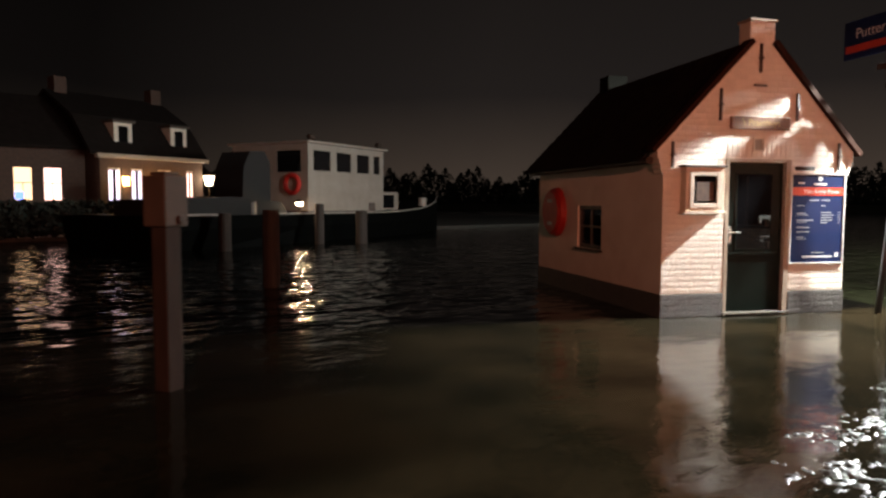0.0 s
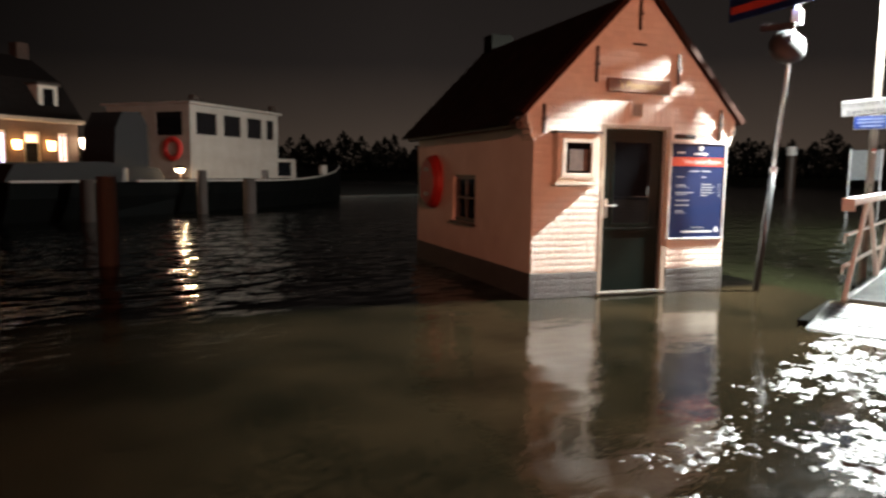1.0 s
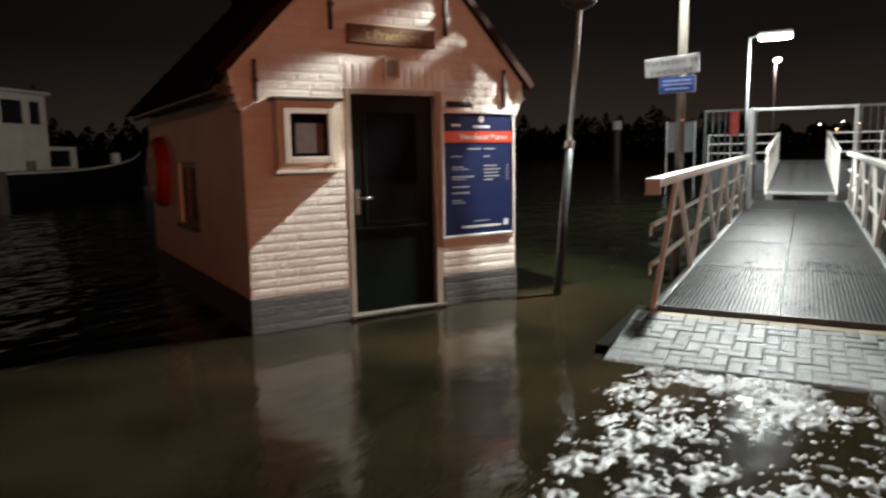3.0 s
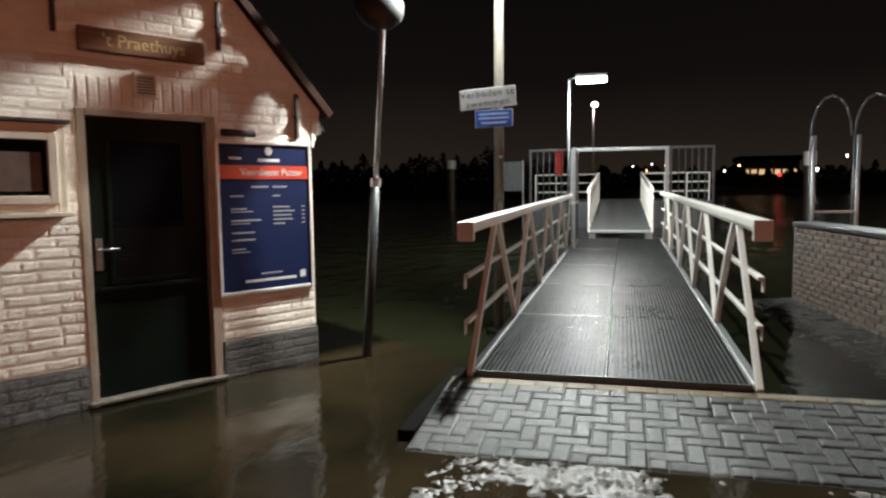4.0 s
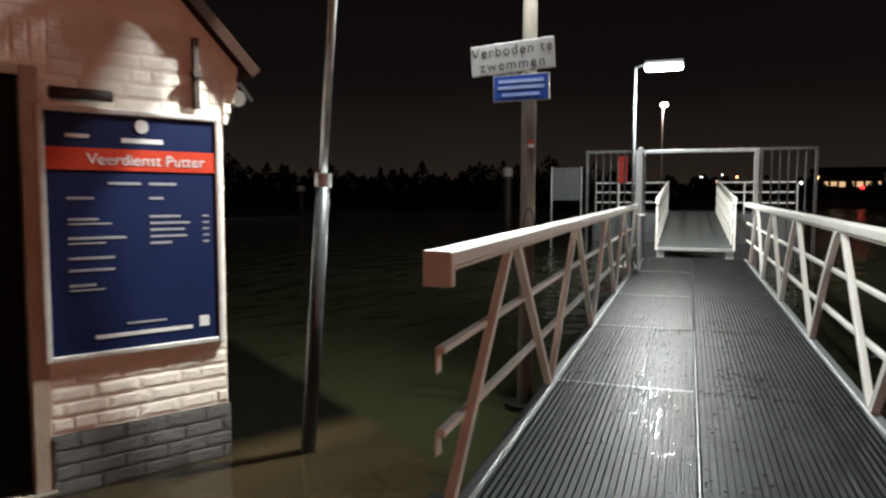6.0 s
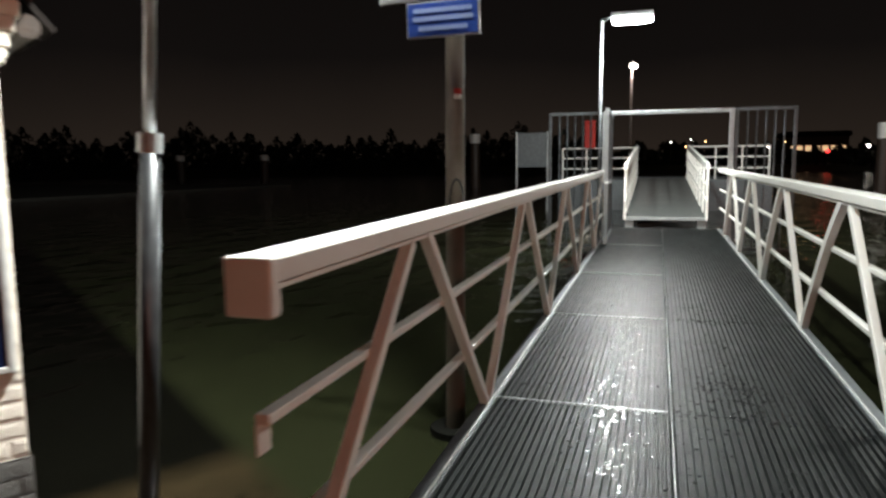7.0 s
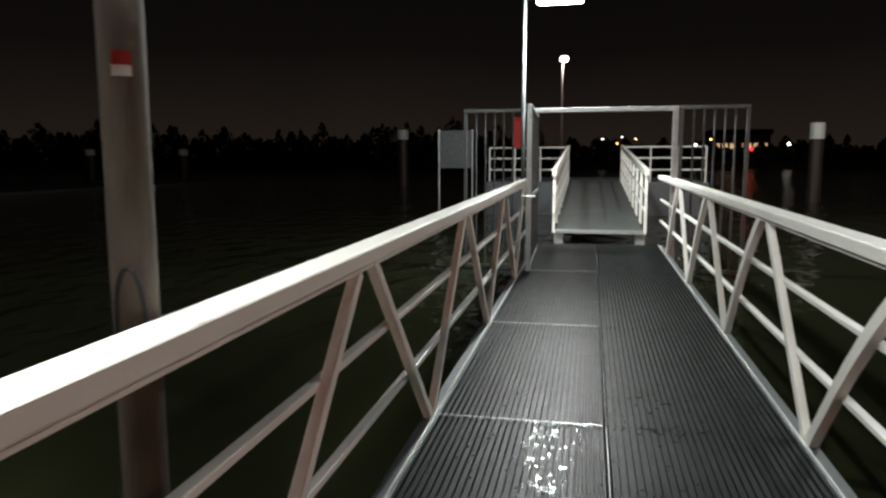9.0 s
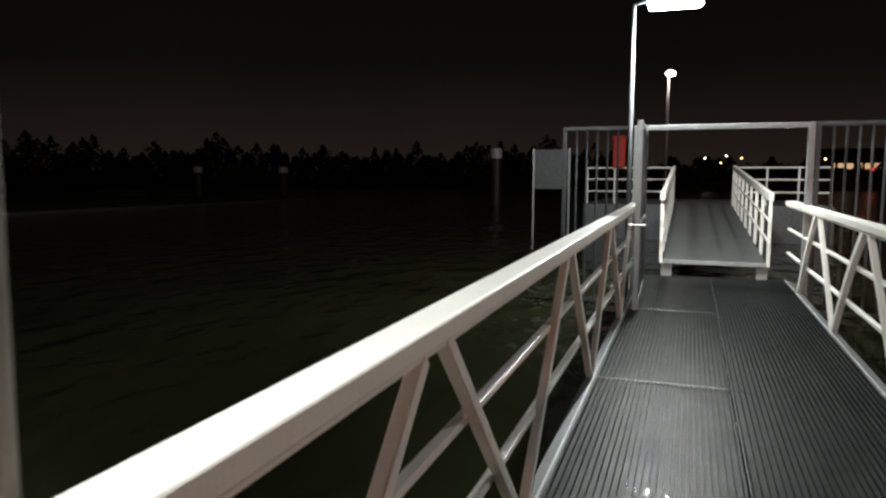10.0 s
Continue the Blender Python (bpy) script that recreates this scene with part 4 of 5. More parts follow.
for name, z0, z1, m_ in (("red_sticker", 1.892, 1.922, "red"), ("white_sticker", 1.868, 1.8915, "white_plastic")):
    bm = bmesh.new()
    for k in range(5):
        a0, a1 = radians(192 + 9 * k), radians(201 + 9 * k)
        q = [bm.verts.new((0.0525 * math.cos(a), 0.0525 * math.sin(a) - 0.008, z)) for a, z in ((a0, z0), (a1, z0), (a1, z1), (a0, z1))]
        bm.faces.new(q)
    bmesh.ops.solidify(bm, geom=bm.faces[:], thickness=-0.002)
    part(name, bm, M[m_], post, "small red and white trail mark" if name[0] == "r" else "")
bm = bmesh.new()
prev = None
for k in range(9):
    a = math.pi * k / 8
    p = (-0.053, -0.030 + 0.04 * math.cos(a), 1.28 + 0.17 * math.sin(a) ** 0.8)
    if prev:
        tube(bm, prev, p, 0.006, sides=6)
    prev = p
part("cable_loop", bm, M["canvas"], post)
no_swim = thing("no_swimming_sign", Matrix.Translation((12.165, 1.732, 2.474)) @ pose(0, 0, 0, 0, -3.7, -90) , "white enamel sign with black lettering on the lamp post", "sign")
boxpart("plate", (-0.29, -0.012, -0.103), (0.29, 0.008, 0.103), M["sign_white"], no_swim, 0.006)
words("Verboden te", 0.096, pose(0, -0.0135, 0.046, 90), M["ink"], no_swim, spacing=1.15)
words("zwemmen", 0.096, pose(0, -0.0135, -0.050, 90), M["ink"], no_swim, spacing=1.2)
blue_sign = thing("blue_sign", Matrix.Translation((12.165, 1.668, 2.267)) @ pose(0, 0, 0, 0, -1, -90), "small blue enamel sign with white lines on the lamp post", "sign")
boxpart("plate", (-0.195, -0.010, -0.090), (0.195, 0.008, 0.090), M["sign_white"], blue_sign, 0.004)
boxpart("blue_field", (-0.186, -0.013, -0.081), (0.186, -0.0102, 0.081), M["sign_blue"], blue_sign, 0)
for z, a in ((0.045, 0.155), (0.003, 0.16), (-0.045, 0.13)):
    boxpart("print_line", (-a, -0.0155, z - 0.011), (a, -0.0132, z + 0.011), mat("sign_line", (0.2, 0.26, 0.45), 0.4), blue_sign, 0)
for b_, n_ in ((no_swim, 2), (blue_sign, 1)):
    boxpart("clamp", (-0.05, 0.008, -0.02), (0.05, 0.05, 0.02), M["galv"], b_, 0)

# ---------------------------------------------------------------- leaning mirror pole beside the house
pole = thing("mirror_pole", Matrix.Translation((11.0, 2.66, 0)), "leaning steel pole with a round traffic mirror and a station sign", "pole")
bm = bmesh.new()
tube(bm, (0, 0.015, -0.2), (0, -0.12, 1.62), 0.042, 0.042, 14)
part("sleeve", bm, mat("dark_tarred_steel", (0.045, 0.046, 0.048), 0.36, metal=0.4, second=(0.03, 0.03, 0.032), scale=14, bump=0.1), pole, "thicker dark lower sleeve", True)
bm = bmesh.new()
tube(bm, (0, -0.118, 1.60), (0, -0.30, 4.1), 0.024, 0.022, 14)
part("upper_tube", bm, M["galv"], pole, "slim bright upper tube", True)
bm = bmesh.new()
tube(bm, (0, -0.117, 1.58), (0, -0.123, 1.66), 0.048, sides=14)
part("collar", bm, M["galv"], pole)
bm = bmesh.new()
md = Vector((-0.80, -0.50, 0.25)).normalized()
c = Vector((0.03, -0.18, 3.16))
bmesh.ops.create_uvsphere(bm, u_segments=28, v_segments=14, radius=0.225, matrix=Matrix.Translation(c) @ md.to_track_quat("Z", "Y").to_matrix().to_4x4() @ Matrix.Diagonal((1, 1, 0.42, 1)))
part("mirror_shell", bm, mat("grey_plastic", (0.022, 0.023, 0.022), 0.6, scale=5), pole, "domed grey shell of the round traffic mirror", True)
boxpart("hood_board", (-0.10, -0.29, 3.36), (-0.06, 0.12, 3.44), M["timber"], pole, 0.01, "brown board over the mirror")
boxpart("small_box", (-0.04, -0.33, 3.42), (0.08, -0.22, 3.60), M["white_plastic"], pole, 0.01)
station = thing("station_sign", Matrix.Translation((10.92, 2.53, 3.89)) @ pose(0, 0, 0, 0, 0, -120.37), "broad navy sign with a red stripe on the leaning pole", "sign")
boxpart("plate", (-0.92, -0.015, -0.27), (0.92, 0.015, 0.27), M["board_blue"], station, 0.006)
boxpart("clamp", (-0.06, 0.015, -0.05), (0.06, 0.20, 0.05), M["galv"], station, 0)
boxpart("red_stripe", (-0.88, -0.019, -0.18), (0.88, -0.0155, -0.08), M["board_red"], station, 0)
words("Putters", 0.2, pose(-0.42, -0.0175, 0.07, 90), M["print_white"], station)

# ---------------------------------------------------------------- brick wall right of the gangway
wall_dir = Vector((-2.05, -0.25, 0)).normalized()
WALL = Matrix.Translation((15.12, -1.83, 0)) @ pose(0, 0, 0, 0, 0, math.degrees(math.atan2(wall_dir.y, wall_dir.x)))
WALL_L, WALL_H = 8.2, 1.03
bm = bmesh.new()
box(bm, (0.006, -0.006 + 0.012, -0.3), (WALL_L, 0.30, WALL_H - 0.02))
quay_wall = tagged(part("quay_wall", bm, M["mortar"]), "low wet red-brown brick quay wall", "wall", kind="structure")
quay_wall.matrix_world = WALL
bm = bmesh.new()
box(bm, (-0.02, 0.0, 0.002), (WALL_L, 0.16, 0.05), 0.012)
bmesh.ops.translate(bm, verts=bm.verts, vec=(0, -0.165, 0))
part("footing", bm, M["wet_ledge"], quay_wall, "wet concrete footing along the wall")
bm = bmesh.new()
n_l, n_w = 150, 14
ledge_rows = [[bm.verts.new((WALL_L * i / n_l, -0.17 - 0.62 * j / n_w, 0.042 - 0.016 * j / n_w + 0.010 * noise.noise((i * 0.31, j * 0.55, 2.0)) + 0.006 * noise.noise((i * 0.9, j * 1.1, 9.0)))) for j in range(n_w + 1)] for i in range(n_l + 1)]
for i in range(n_l):
    for j in range(n_w):
        bm.faces.new((ledge_rows[i][j], ledge_rows[i][j + 1], ledge_rows[i + 1][j + 1], ledge_rows[i + 1][j]))
part("ledge_paving", bm, M["wet_ledge"], quay_wall, "uneven wet paving just above the water", True)

# ---------------------------------------------------------------- rain beads standing on the deck
rng = random.Random(31)
verts, faces = [], []
for k in range(350):
    bx = GX0 + 0.05 + 6.5 * rng.random() ** 1.3
    if rng.random() < 0.35:
        bx = rng.choice(JOINTS[1:4]) + rng.gauss(0, 0.05)
    by = GR + 0.05 + (GL - GR - 0.1) * rng.random()
    br = rng.uniform(0.002, 0.0065)
    base = len(verts)
    bz = deck_z(bx) - (0.0 if rng.random() < 0.5 else 0.004)
    verts.append((bx, by, bz + br * 0.7))
    for ring, rz in ((0.75, 0.45), (1.0, 0.0)):
        for q in range(6):
            a = math.tau * q / 6
            verts.append((bx + br * ring * math.cos(a) * 1.3, by + br * ring * math.sin(a), bz + br * rz))
    for q in range(6):
        q2 = (q + 1) % 6
        faces.append((base, base + 1 + q, base + 1 + q2))
        faces.append((base + 1 + q, base + 7 + q, base + 7 + q2, base + 1 + q2))
me = bpy.data.meshes.new("rain_beads")
me.from_pydata(verts, [], faces)
me.update()
for p in me.polygons:
    p.use_smooth = True
me.materials.append(M["bead"])
beads = new("rain_beads", me)
beads.parent = gangway
tagged(beads, kind="stuff")

# thin films of rain bridging the ribs, more at the joints; many added only for lamp glints
verts, faces = [], []
patches = [(rng.uniform(GX0 + 0.2, 15.3), rng.uniform(GR + 0.1, GL - 0.1), rng.uniform(0.05, 0.16)) for k in range(46)]
for k in range(2000):
    px, py, spread = rng.choice(patches)
    bx, by = px + rng.gauss(0, spread), py + rng.gauss(0, spread * 0.6)
    # extra flakes along the gate lamp's mirror line, for its glints
    if k % 3 == 1:
        bx, by = 11.1 + 3.6 * (((k * 7) % 23) / 23) + rng.gauss(0, 0.10), 0.80 + rng.gauss(0, 0.13)
    if k % 5 == 0:
        bx, by = rng.choice(JOINTS[1:3]) + rng.gauss(0, 0.03), rng.uniform(GR + 0.05, GL - 0.05)
    bx = max(bx, GX0 + 0.03)
    by = min(max(by, GR + 0.04), GL - 0.04)
    br = 0.003 + 0.009 * rng.random() ** 2
    tx, ty = rng.gauss(0, 0.03), rng.gauss(0, 0.03)
    # extra flakes tilted to glint right of the centre strip
    if k % 6 == 2:
        bx, by, tx, ty = 12.75 + rng.gauss(0, 0.25), 0.12 + rng.gauss(0, 0.16), rng.gauss(0, 0.05), 0.09 + rng.gauss(0, 0.05)
    base, bz = len(verts), deck_z(bx) + 0.0012
    verts.append((bx, by, bz + 0.00005))
    for q in range(8):
        a = math.tau * q / 8
        r = br * rng.uniform(0.65, 1.2)
        dx, dy = r * math.cos(a), r * math.sin(a)
        verts.append((bx + dx, by + dy, bz + dx * tx + dy * ty))
        verts.append((bx + dx * 1.12, by + dy * 1.12, bz - 0.0018))
    for q in range(8):
        i, j = base + 1 + 2 * q, base + 1 + 2 * ((q + 1) % 8)
        faces.append((base, i, j))
        faces.append((i, i + 1, j + 1, j))
me = bpy.data.meshes.new("rain_film")
me.from_pydata(verts, [], faces)
me.update()
me.materials.append(M["bead"])
film_ = new("rain_film", me)
film_.parent = gangway
tagged(film_, kind="stuff")

# ---------------------------------------------------------------- boarding ladder past the brick wall
ladder = thing("boarding_ladder", Matrix.Translation((17.0, -2.79, 0)) @ Matrix.Diagonal((0.69, 0.69, 0.84, 1)), "steel boarding ladder with tall hooped handrails", "ladder")
for y in (-0.48, 0.42):
    bm = bmesh.new()
    tube(bm, (0, y, -0.3), (0, y, 2.75), 0.045, sides=10)
    part("post", bm, M["galv"], ladder, smooth=True)
    bm = bmesh.new()
    prev = Vector((0.3, y, 2.75))
    tube(bm, (0.3, y, 0.3), prev, 0.022, sides=8)
    for k in range(1, 9):
        a = math.pi * k / 8
        p = Vector((0.3, y - 0.42 + 0.42 * math.cos(a), 2.75 + 0.75 * math.sin(a)))
        tube(bm, prev, p, 0.022, sides=8)
        prev = p
    part("hoop", bm, M["galv_dark"], ladder, smooth=True)
for z in (0.45, 0.9, 1.33):
    boxpart("rung", (-0.03, -0.48, z), (0.03, 0.42, z + 0.04), M["galv"], ladder)

# ---------------------------------------------------------------- quay edge under the flood between house and gangway
bm = bmesh.new()
ea, eb = Vector((13.3, 4.75, 0)), Vector((11.0, 1.75, 0))
bar(bm, ea + Vector((0, 0, -0.014)), eb + Vector((0, 0, -0.014)), 0.26, 0.05, side=(0, 0, 1), bevel=0.01)
tagged(part("quay_edge", bm, M["slime"]), "dark wet stone quay edge just awash", "kerb", kind="structure")

# ---------------------------------------------------------------- post box near the water on the quay
post_box = thing("mooring_post", Matrix.Translation((2.26, 5.45, 0)) @ pose(0, 0, 0, 0, 0, 22), "square timber post with a wider pale painted head", "post")
boxpart("shaft", (-0.078, -0.078, -0.3), (0.078, 0.078, 1.34), M["timber"], post_box, 0.01, "dark timber shaft")
boxpart("head", (-0.118, -0.118, 1.34), (0.118, 0.118, 1.74), M["old_grey"], post_box, 0.012, "pale painted head")
boxpart("cap", (-0.08, -0.08, 1.74), (0.08, 0.08, 1.77), M["old_grey"], post_box, 0.01)
boxpart("cleat", (0.0, -0.15, 1.36), (0.05, -0.118, 1.43), M["iron"], post_box, 0.01, "black iron cleat")


def pile(x, y, r, top, label, name="mooring_pile", capped=False, material=None, group="mooring piles"):
    t = thing(name, Matrix.Translation((x, y, 0)), label, "pile", group)
    bm = bmesh.new()
    tube(bm, (0, 0, -0.5), (0, 0, top - (0.62 if capped else 0.0)), r, r * 0.96, 14)
    part("shaft", bm, material or M["timber"], t, smooth=False)
    if capped:
        bm = bmesh.new()
        tube(bm, (0, 0, top - 0.62), (0, 0, top), r * 1.02, r * 1.02, 14)
        part("white_cap", bm, M["white_plastic"], t, "white top band")
    return t


pile(6.3, 10.9, 0.15, 1.4, "weathered timber mooring pile standing in the harbour")
pile(14.15, 21.2, 0.17, 1.5, "timber mooring pile lit by the lantern")
pile(15.6, 20.6, 0.22, 1.25, "timber mooring pile beside the barge")
pile(9.9, 20.0, 0.2, 1.2, "timber mooring pile beside the barge")
pile(54.9, 12.45, 0.36, 3.7, "tall dark mooring pile with a white top", capped=True, material=M["iron"])
pile(40.3, -8.1, 0.27, 3.1, "tall dark mooring pile with a white top", capped=True, material=M["iron"])
pile(75.0, 52.0, 0.5, 3.0, "far mooring pile with a white top", capped=True, material=M["iron"])
pile(78.0, 43.0, 0.5, 3.0, "far mooring pile with a white top", capped=True, material=M["iron"])

# lantern hung low beside the barge
low_lantern = thing("quay_lantern", Matrix.Translation((13.87, 22.1, 0)), "low bright deck lantern under a dark hood on the barge", "lantern")
bm = bmesh.new()
tube(bm, (0, 0, 1.1), (0, 0, 1.42), 0.03, sides=8)
part("stem", bm, M["iron"], low_lantern)
bm = bmesh.new()
tube(bm, (0, 0, 1.42), (0, 0, 1.54), 0.11, 0.16, 12)
part("glass", bm, M["lantern"], low_lantern, "glowing lantern glass")
bm = bmesh.new()
tube(bm, (0, 0, 1.54), (0, 0, 1.66), 0.24, 0.03, 12)
part("hood", bm, M["iron"], low_lantern)

# ---------------------------------------------------------------- barge with the white wheelhouse
BARGE = Matrix.Translation((14.55, 22.55, 0)) @ pose(0, 0, 0, 0, 0, 17.5)
barge = thing("barge", BARGE, "long dark-hulled barge with a white wheelhouse, moored in the harbour", "boat")


def hull_section(x):
    """Half width and deck height along the hull."""
    f = max(0.0, (x - 4.0) / 9.5)
    return 2.3 * max(0.03, 1 - f ** 2.4), 1.12 + 0.75 * f ** 2


bm = bmesh.new()
rings = []
for k in range(27):
    x = -7.0 + 20.5 * k / 26
    w, h = hull_section(x)
    rings.append([bm.verts.new((x, 2.0 + s * w * q, z)) for s, q, z in ((-1, 0.8, -0.4), (-1, 1.0, h * 0.6), (-1, 1.04, h), (1, 1.04, h), (1, 1.0, h * 0.6), (1, 0.8, -0.4))])
for a, b in zip(rings, rings[1:]):
    for i in range(6):
        bm.faces.new((a[i], a[(i + 1) % 6], b[(i + 1) % 6], b[i]))
bm.faces.new(rings[0])
bm.faces.new(rings[-1][::-1])
bmesh.ops.recalc_face_normals(bm, faces=bm.faces)
part("hull", bm, M["hull"], barge, "dark green hull")
bm = bmesh.new()
prev = None
for k in range(40):
    x = -7.0 + 20.4 * k / 39
    w, h = hull_section(x)
    p = Vector((x, 2.0 - w * 1.05, h + 0.02))
    if prev and not 5 < k < 9:
        bar(bm, prev, p, 0.05, 0.06, side=(0, 0, 1), bevel=0)
    prev = p
part("rubbing_strake", bm, M["boat_white"], barge, "thin white rubbing strake")
WX1, WY1, WZ0, WZ1 = 5.15, 3.9, 1.2, 3.8
bm = bmesh.new()
wins = ((0.32, 1.38), (1.78, 2.74), (3.16, 4.05), (4.38, 4.85))
xs = [0.0] + [v for w in wins for v in w] + [WX1]
box(bm, (0, 0, WZ0), (WX1, 0.06, 2.78), 0)
box(bm, (0, 0, 3.55), (WX1, 0.06, WZ1), 0)
for a, b in zip(xs[0::2], xs[1::2]):
    box(bm, (a, 0, 2.78), (b, 0.06, 3.55), 0)
part("wheelhouse_front", bm, M["boat_white"], barge, "white wheelhouse side with four windows")
side_wins = ((0.35, 1.55), (2.2, 2.9))
ys = [0.062] + [v for w in side_wins for v in w] + [WY1]
bm = bmesh.new()
box(bm, (0, 0.062, WZ0), (0.06, WY1, 2.72), 0)
box(bm, (0, 0.062, 3.55), (0.06, WY1, WZ1), 0)
for a, b in zip(ys[0::2], ys[1::2]):
    box(bm, (0, a, 2.72), (0.06, b, 3.55), 0)
part("wheelhouse_end", bm, M["boat_white"], barge)
bm = bmesh.new()
box(bm, (WX1 - 0.06, 0.062, WZ0), (WX1, WY1, WZ1), 0)
box(bm, (0.062, WY1 - 0.06, WZ0), (WX1 - 0.062, WY1, WZ1), 0)
part("wheelhouse_back", bm, M["boat_white"], barge)
boxpart("wheelhouse_roof", (-0.15, -0.15, WZ1), (WX1 + 0.15, WY1 + 0.15, WZ1 + 0.10), M["boat_white"], barge, 0.03)
for a, b in wins:
    boxpart("pane", (a, 0.025, 2.78), (b, 0.035, 3.55), M["pane"], barge, 0)
    boxpart("window_trim", (a - 0.04, -0.02, 3.55), (b + 0.04, -0.002, 3.59), M["boat_white"], barge, 0)
for a, b in side_wins:
    boxpart("pane", (0.025, a, 2.72), (0.035, b, 3.55), M["pane"], barge, 0)
boxpart("rub_rail", (0.0, -0.03, 1.98), (WX1, -0.002, 2.02), M["boat_white"], barge, 0.004)
boxpart("low_cabin", (WX1 + 0.1, 0.6, 1.2), (WX1 + 2.2, 3.4, 2.05), M["boat_white"], barge, 0.05, "low white cabin behind the wheelhouse")
boxpart("dark_hatch", (WX1 + 0.15, 0.57, 1.3), (WX1 + 1.75, 0.598, 1.9), M["pane"], barge, 0)
for x, y in ((0.5, 0.3), (0.95, 0.6), (5.0, 0.2)):
    bm = bmesh.new()
    tube(bm, (x, y, WZ1 + 0.1), (x, y, WZ1 + 0.22), 0.05)
    tube(bm, (x - 0.1, y, WZ1 + 0.28), (x + 0.14, y, WZ1 + 0.28), 0.1, 0.12)
    part("deck_light", bm, M["iron"], barge)
for x in (9.6, 4.2, -3.0):
    w, h = hull_section(x)
    bm = bmesh.new()
    tube(bm, (x, 2.0 - w * 0.85, h), (x, 2.0 - w * 0.85, h + 0.42), 0.22, 0.2, 12)
    part("bollard", bm, M["boat_white"] if x > 9 else M["iron"], barge)
ring_buoy = thing("lifebuoy", BARGE @ pose(-0.06, 0.75, 2.25, 0, 90, 0), "red ring lifebuoy on the wheelhouse", "lifebuoy")
bm = bmesh.new()
hoop = [[bm.verts.new(((0.34 + 0.1 * math.cos(math.tau * q / 8)) * math.cos(math.tau * k / 24), (0.34 + 0.1 * math.cos(math.tau * q / 8)) * math.sin(math.tau * k / 24), 0.1 * math.sin(math.tau * q / 8))) for q in range(8)] for k in range(24)]
for k in range(24):
    for q in range(8):
        bm.faces.new((hoop[k][q], hoop[(k + 1) % 24][q], hoop[(k + 1) % 24][(q + 1) % 8], hoop[k][(q + 1) % 8]))
part("ring", bm, M["red"], ring_buoy, smooth=True)

# dark covered boat and canvas-wrapped gear in front of the barge
covered = thing("covered_boat", Matrix.Translation((9.2, 20.9, 0)) @ pose(0, 0, 0, 0, 0, 14), "dark boat under a low black canvas cover", "boat")
bm = bmesh.new()
prism(bm, [(-1.2, -0.3), (4.4, -0.3), (4.6, 0.75), (-1.5, 0.75)], 2.2)
part("hull", bm, M["hull"], covered)
bm = bmesh.new()
prism(bm, [(-1.4, 0.752), (4.5, 0.752), (3.9, 1.55), (1.8, 1.72), (-0.9, 1.6)], 2.2)
part("cover", bm, M["canvas"], covered, "black canvas cover")
boxpart("strake", (-1.5, -0.04, 0.98), (4.5, -0.002, 1.03), M["boat_white"], covered, 0)
gear = thing("wrapped_deck_gear", BARGE @ Matrix.Translation((-1.5, 1.2, 1.15)), "tall gear on the barge deck wrapped in black canvas", "deck gear")
bm = bmesh.new()
prism(bm, [(-0.75, 0.0), (0.75, 0.0), (0.72, 1.9), (0.45, 2.3), (-0.3, 2.25), (-0.62, 1.7)], 1.4)
part("wrap", bm, M["canvas"], gear)

# ---------------------------------------------------------------- the house across the harbour
HOUSE = Matrix.Translation((9.85, 31.3, 0)) @ pose(0, 0, 0, 0, 0, 11.6)
house = thing("house", HOUSE, "dark brick house with lit windows, two dormers and wall lanterns", "house")


def pierced(bm, x0, x1, z0, z1, holes, y0=0.0, y1=0.25):
    """A wall along x with rectangular holes (x0, x1, z0, z1) all at one height."""
    hz0, hz1 = holes[0][2], holes[0][3]
    box(bm, (x0, y0, z0), (x1, y1, hz0))
    box(bm, (x0, y0, hz1), (x1, y1, z1))
    edges = [x0] + [v for h in holes for v in h[:2]] + [x1]
    for a, b in zip(edges[0::2], edges[1::2]):
        box(bm, (a, y0, hz0), (b, y1, hz1))


bm = bmesh.new()
pierced(bm, 0, 5.1, -0.3, 3.55, ((0.36, 0.95, 1.5, 3.0), (1.42, 1.98, 1.5, 3.0), (2.72, 3.4, 1.5, 3.0), (4.2, 4.62, 1.5, 3.0)))
part("front_wall", bm, M["facade"], house)
for k, (a, b, m_) in enumerate(((0.36, 0.95, "lit_pale"), (1.42, 1.98, "lit_pale"), (2.72, 3.4, "lit_room"), (4.2, 4.62, "lit_pink"))):
    w = part("window", (lambda q: (box(q, (a, 0.06, 1.5), (a + 0.06, 0.12, 3.0)), box(q, (b - 0.06, 0.06, 1.5), (b, 0.12, 3.0)), box(q, (a + 0.06, 0.06, 2.94), (b - 0.06, 0.12, 3.0)), box(q, (a + 0.06, 0.06, 1.5), (b - 0.06, 0.12, 1.56)), q)[-1])(bmesh.new()), M["frame_paint"], house)
    boxpart("pane", (a + 0.06, 0.085, 1.56), (b - 0.06, 0.095, 2.94), M["pane"], w, 0)
    if k != 2:
        boxpart("lit_curtain", (a + 0.06, 0.075, 1.6), (a + 0.06 + (b - a - 0.12) * 0.38, 0.083, 2.9), M[m_], w, 0)
        boxpart("lit_curtain", (b - 0.06 - (b - a - 0.12) * 0.3, 0.075, 1.6), (b - 0.06, 0.083, 2.9), M[m_], w, 0)
    else:
        boxpart("lit_fanlight", (a + 0.08, 0.075, 2.55), (b - 0.08, 0.083, 2.9), M["lit_room"], w, 0)
bm = bmesh.new()
prism(bm, [(0, 0), (5.1, 0), (5.1, 3.5), (0, 3.5)], 0.2)
